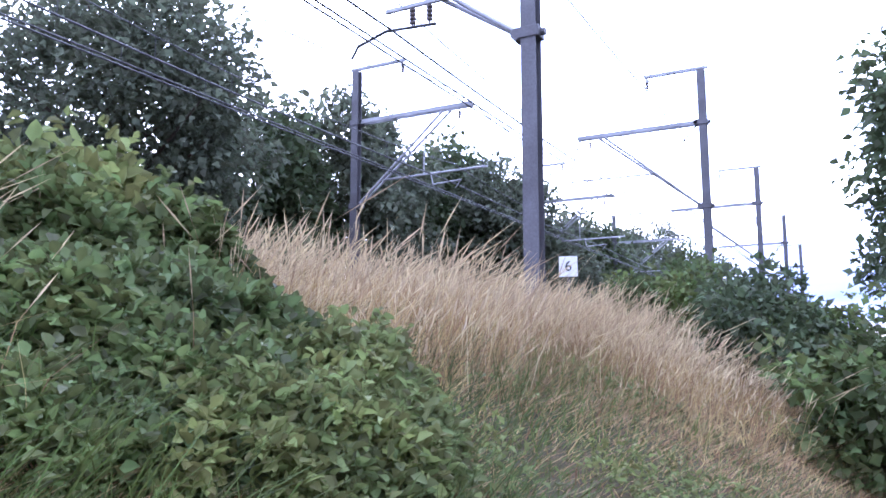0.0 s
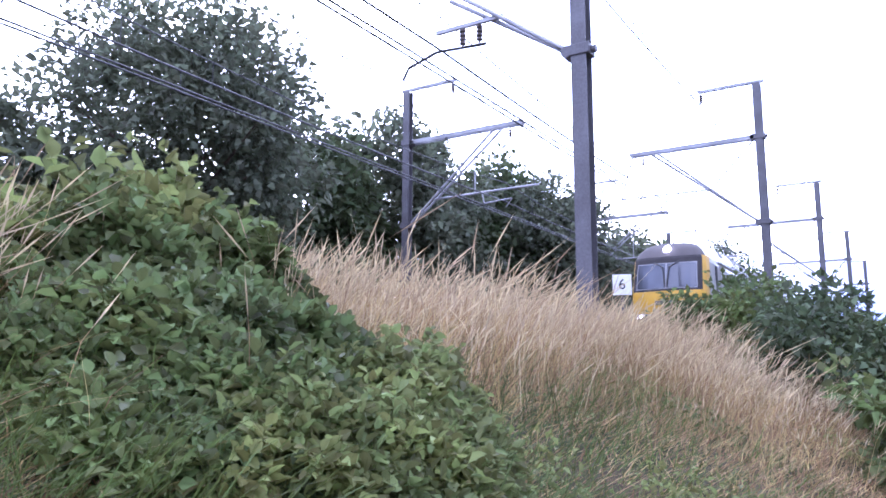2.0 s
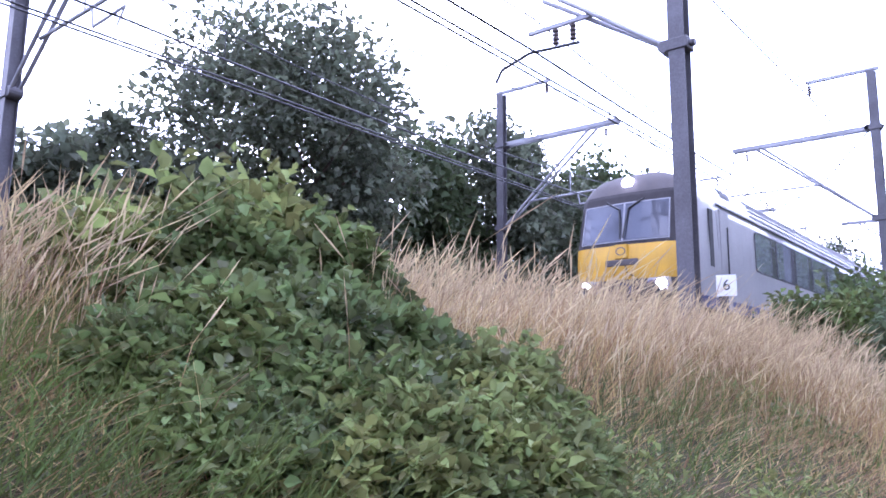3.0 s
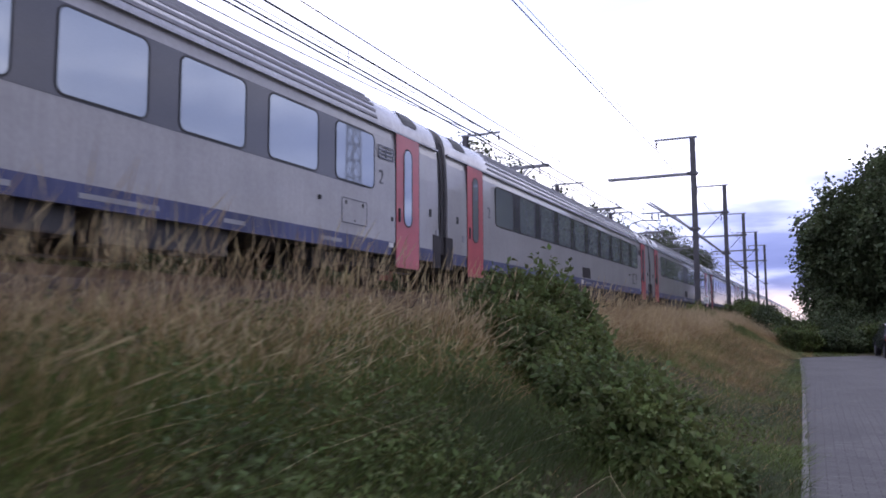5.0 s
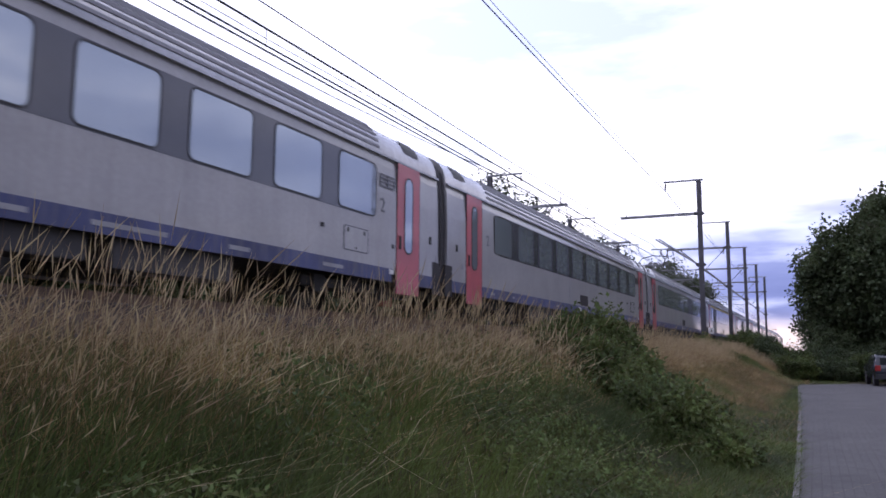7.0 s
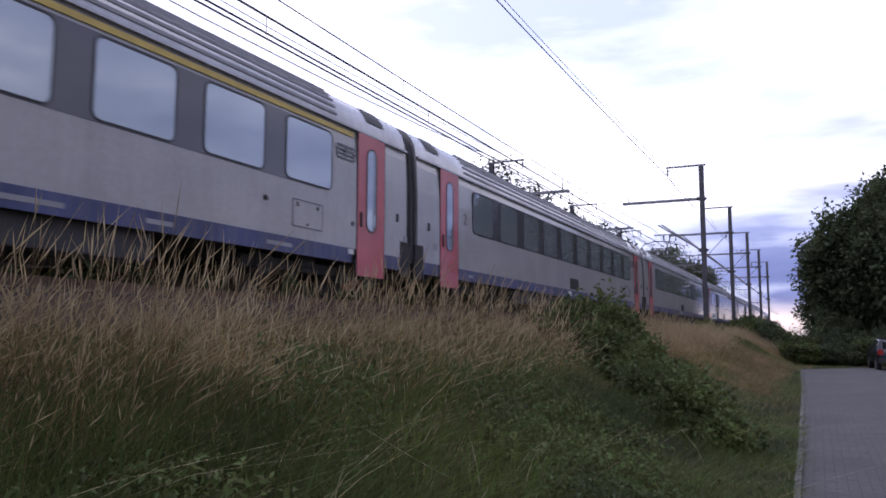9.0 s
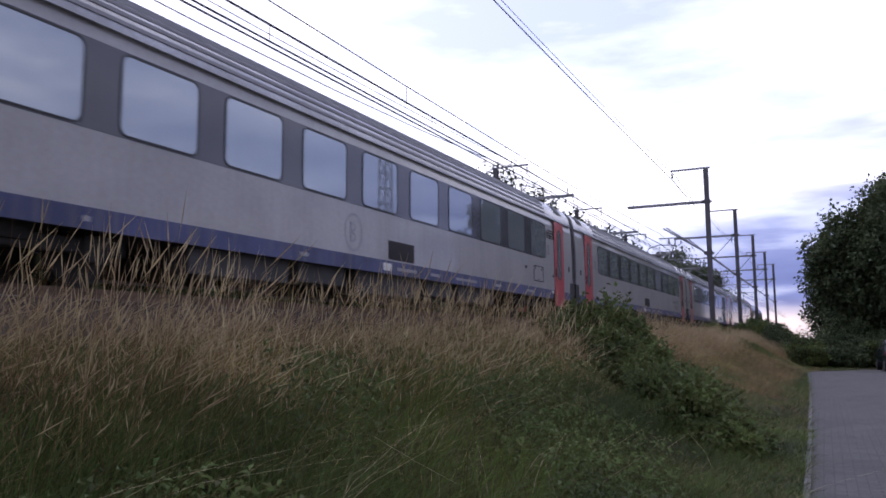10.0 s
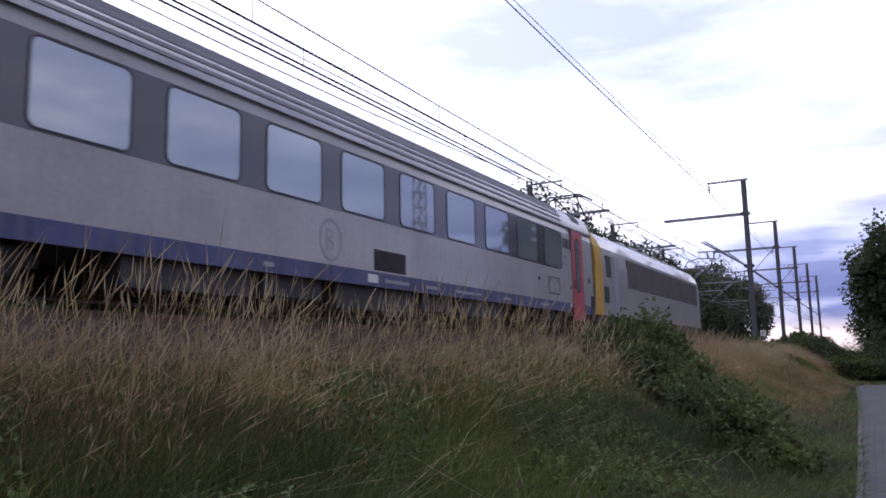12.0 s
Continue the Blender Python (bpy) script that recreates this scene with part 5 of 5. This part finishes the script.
def weeds(label, n, area, density, height, leaf, mat, seed):
    """Low leafy weeds scattered through the grass, as one object."""
    g = np.random.default_rng(seed)
    x, y = g.uniform(area[0], area[1], n), g.uniform(area[2], area[3], n)
    keep = g.random(n) < np.array([density(a, b) for a, b in zip(x, y)])
    x, y = x[keep], y[keep]
    z = np.array([ground_z(a, b) for a, b in zip(x, y)]) + g.random(len(x)) ** 1.5 * height
    p = np.stack([x, y, z], 1)
    out = unit(g.normal(0, 1, p.shape) + np.array([0, 0, 0.6]))
    tagged(new("weeds", leaf_mesh("weeds", p, out, leaf, mat, wide=0.5, plain=True)), label, "weeds", kind="stuff")


weeds("low green weeds in the rough grass", 90000, (-5.6, -0.6, 2, 16), lambda x, y: smooth(0.45, 0.62, patch(x, y, 0.7, 6.0)) * smooth(-0.6, -1.8, x), 0.30, 0.06, M_LEAF_NEAR, 41)
weeds("low green weeds in the rough grass", 24000, (-6.2, -3.0, 1, 15), lambda x, y: smooth(0.5, 0.66, patch(x, y, 0.55, 15.0)), 0.55, 0.055, M_LEAF_NEAR, 43)
weeds("low green weeds in the rough grass", 30000, (-4.4, -0.8, 41, 52), lambda x, y: smooth(0.5, 0.65, patch(x, y, 0.9, 8.0)), 0.14, 0.05, M_LEAF_BUSH, 42)


# ---------------------------------------------------------------- small things
def number_sign(x, y, z, turn):
    """A small square kilometre plate on a thin post beside the mast."""
    s = new("distance_sign")
    g = ground_z(x, y)
    s.matrix_basis = pose(x, y, g, 0, 0, turn)
    part("post", boxed(-0.03, -0.03, -0.3, 0.03, 0.03, z - g + 0.1), M_STEEL, s)
    part("plate", boxed(-0.17, -0.05, z - g - 0.19, 0.17, -0.035, z - g + 0.19, bevel=0.004), M_SIGN, s, "white square plate")
    lettering("numeral", "6", 0.27, M_INK, Matrix.Translation((0, -0.054, z - g)) @ pose(0, 0, 0, 90, 0, 0), s, "black numeral six")
    tagged(s, "small white distance plate with a black six beside the mast", "sign")


number_sign(-6.16, 54.43, 2.95, 18)


def lattice_tower(x, y, height):
    """A slim three-legged lattice tower with antennas, mirrored in the coach windows."""
    t = new("lattice_tower")
    t.matrix_basis = pose(x, y, 0)

    def corner(k, z):
        r = 0.85 - 0.35 * z / height
        return (r * math.cos(k * 2.0944), r * math.sin(k * 2.0944), z)
    for k in range(3):
        part("leg", bar(bmesh.new(), corner(k, 0), corner(k, height), 0.075, 8), M_STEEL, t)
        bm = bmesh.new()
        n = 18
        for i in range(n):
            z0, z1 = height * i / n, height * (i + 1) / n
            bar(bm, corner(k, z0), corner((k + 1) % 3, z1), 0.045, 5)
            bar(bm, corner(k, z1), corner((k + 1) % 3, z1), 0.045, 5)
        part("bracing", bm, M_STEEL, t)
    for k in range(3):
        c = Vector(corner(k, height - 2.0)) * 1.0
        c.x, c.y = c.x * 2.2, c.y * 2.2
        part("antenna", boxed(c.x - 0.14, c.y - 0.1, c.z - 1.0, c.x + 0.14, c.y + 0.1, c.z + 1.0, bevel=0.03), M_PALE, t, "pale panel antenna")
        part("antenna_arm", bar(bmesh.new(), corner(k, height - 2.0), (c.x, c.y, c.z), 0.04, 6), M_STEEL, t)
    tagged(t, "slim grey steel lattice tower beyond the road", "tower")


lattice_tower(16.5, 56.4, 24.0)


def parked_car(x, y, turn):
    """A dark estate car seen from behind."""
    c = new("parked_car")
    c.matrix_basis = pose(x, y, 0.03, 0, 0, turn)
    bm = bmesh.new()
    prof = [(0.0, 0.35), (0.0, 0.85), (0.12, 0.98), (0.30, 1.42), (1.0, 1.5), (2.0, 1.46), (2.75, 1.0), (3.8, 0.88), (4.15, 0.7), (4.2, 0.35)]
    a = [bm.verts.new((-0.86 + (0.12 if z > 1.05 else 0), yy, z)) for yy, z in prof]
    b = [bm.verts.new((0.86 - (0.12 if z > 1.05 else 0), yy, z)) for yy, z in prof]
    for i in range(len(prof)):
        j = (i + 1) % len(prof)
        bm.faces.new((a[i], b[i], b[j], a[j]))
    bm.faces.new(a)
    bm.faces.new(b[::-1])
    bmesh.ops.recalc_face_normals(bm, faces=bm.faces)
    bmesh.ops.bevel(bm, geom=list(bm.edges), offset=0.05, segments=2, profile=0.6, affect="EDGES")
    body = part("body", bm, M_CAR, c, smooth=True)
    part("rear_window", boxed(-0.62, 0.12, 1.02, 0.62, 0.2, 1.36, bevel=0.02), M_CARGLASS, c)
    for s in (-1, 1):
        part("side_window", boxed(s * 0.72, 0.6, 1.05, s * 0.80, 2.3, 1.38, bevel=0.02), M_CARGLASS, c)
        part("tail_light", boxed(s * 0.62, -0.03, 0.72, s * 0.86, 0.06, 0.98, bevel=0.02), M_REDLAMP, c, "red tail light")
        for yy in (0.75, 3.3):
            w = disc(bmesh.new(), (s * 0.76, yy, 0.30), 0.31, (1, 0, 0), 0.2, 22)
            t = part("wheel", w, M_RUBBER, c)
            part("rim", disc(bmesh.new(), (s * 0.865, yy, 0.30), 0.19, (1, 0, 0), 0.02, 16), M_STEEL, t)
    part("bumper", boxed(-0.84, -0.06, 0.32, 0.84, 0.1, 0.58, bevel=0.04), M_BLACK, c)
    part("number_plate", boxed(-0.26, -0.07, 0.62, 0.26, -0.055, 0.74), M_PALE, c)
    tagged(c, "dark parked car on the paved road", "car")


parked_car(3.38, 42.3, 4)


def kerb():
    """A row of flat concrete edging stones between the road and the verge."""
    k = tagged(new("kerb"), "flat concrete edging stones along the road", "kerb", kind="structure")
    bm = boxed(-0.035, 0.006, -0.1, 0.035, 0.994, 0.03, bevel=0.008)
    me = bpy.data.meshes.new("kerb_stone")
    bm.to_mesh(me)
    bm.free()
    me.materials.append(M_KERB)
    for y in range(-6, 41):
        st = new("kerb_stone", me)
        st.parent = k
        a, b = road_edge(y), road_edge(y + 1)
        st.matrix_basis = pose(a - 0.04, y, 0.0, 0, 0, math.degrees(math.atan2(a - b, 1.0)))


kerb()


def motions():
    """The train runs in along the near track and past."""
    nose = [(0.0, 92.0), (0.5, 86.5), (1.0, 81.0), (1.5, 75.4), (2.0, 69.4), (2.5, 63.2), (3.0, 57.5), (3.5, 52.0), (3.7, 49.2),
            (3.9, 44.2), (4.1, 35.6), (4.5, 17.4), (4.9, -0.6), (5.3, -18.45)]
    late = {5.5: -0.1, 6.0: -0.6, 6.5: 0.15, 7.0: -0.5, 7.5: -0.4, 8.0: -0.2, 8.5: 0.0, 9.0: 0.27, 9.5: -0.35, 10.0: 0.8, 10.5: 0.15, 11.0: 0.76, 11.5: 0.3, 12.0: 1.4}
    nose += [(t / 2, -67.4 - 40.85 * (t / 2 - 6.5) + late.get(t / 2, 0.0)) for t in range(11, 25)]
    for i, c in enumerate(train):
        walk(c, [(t, pose(TRACK, y + COACH * i, RAIL)) for t, y in nose])


motions()
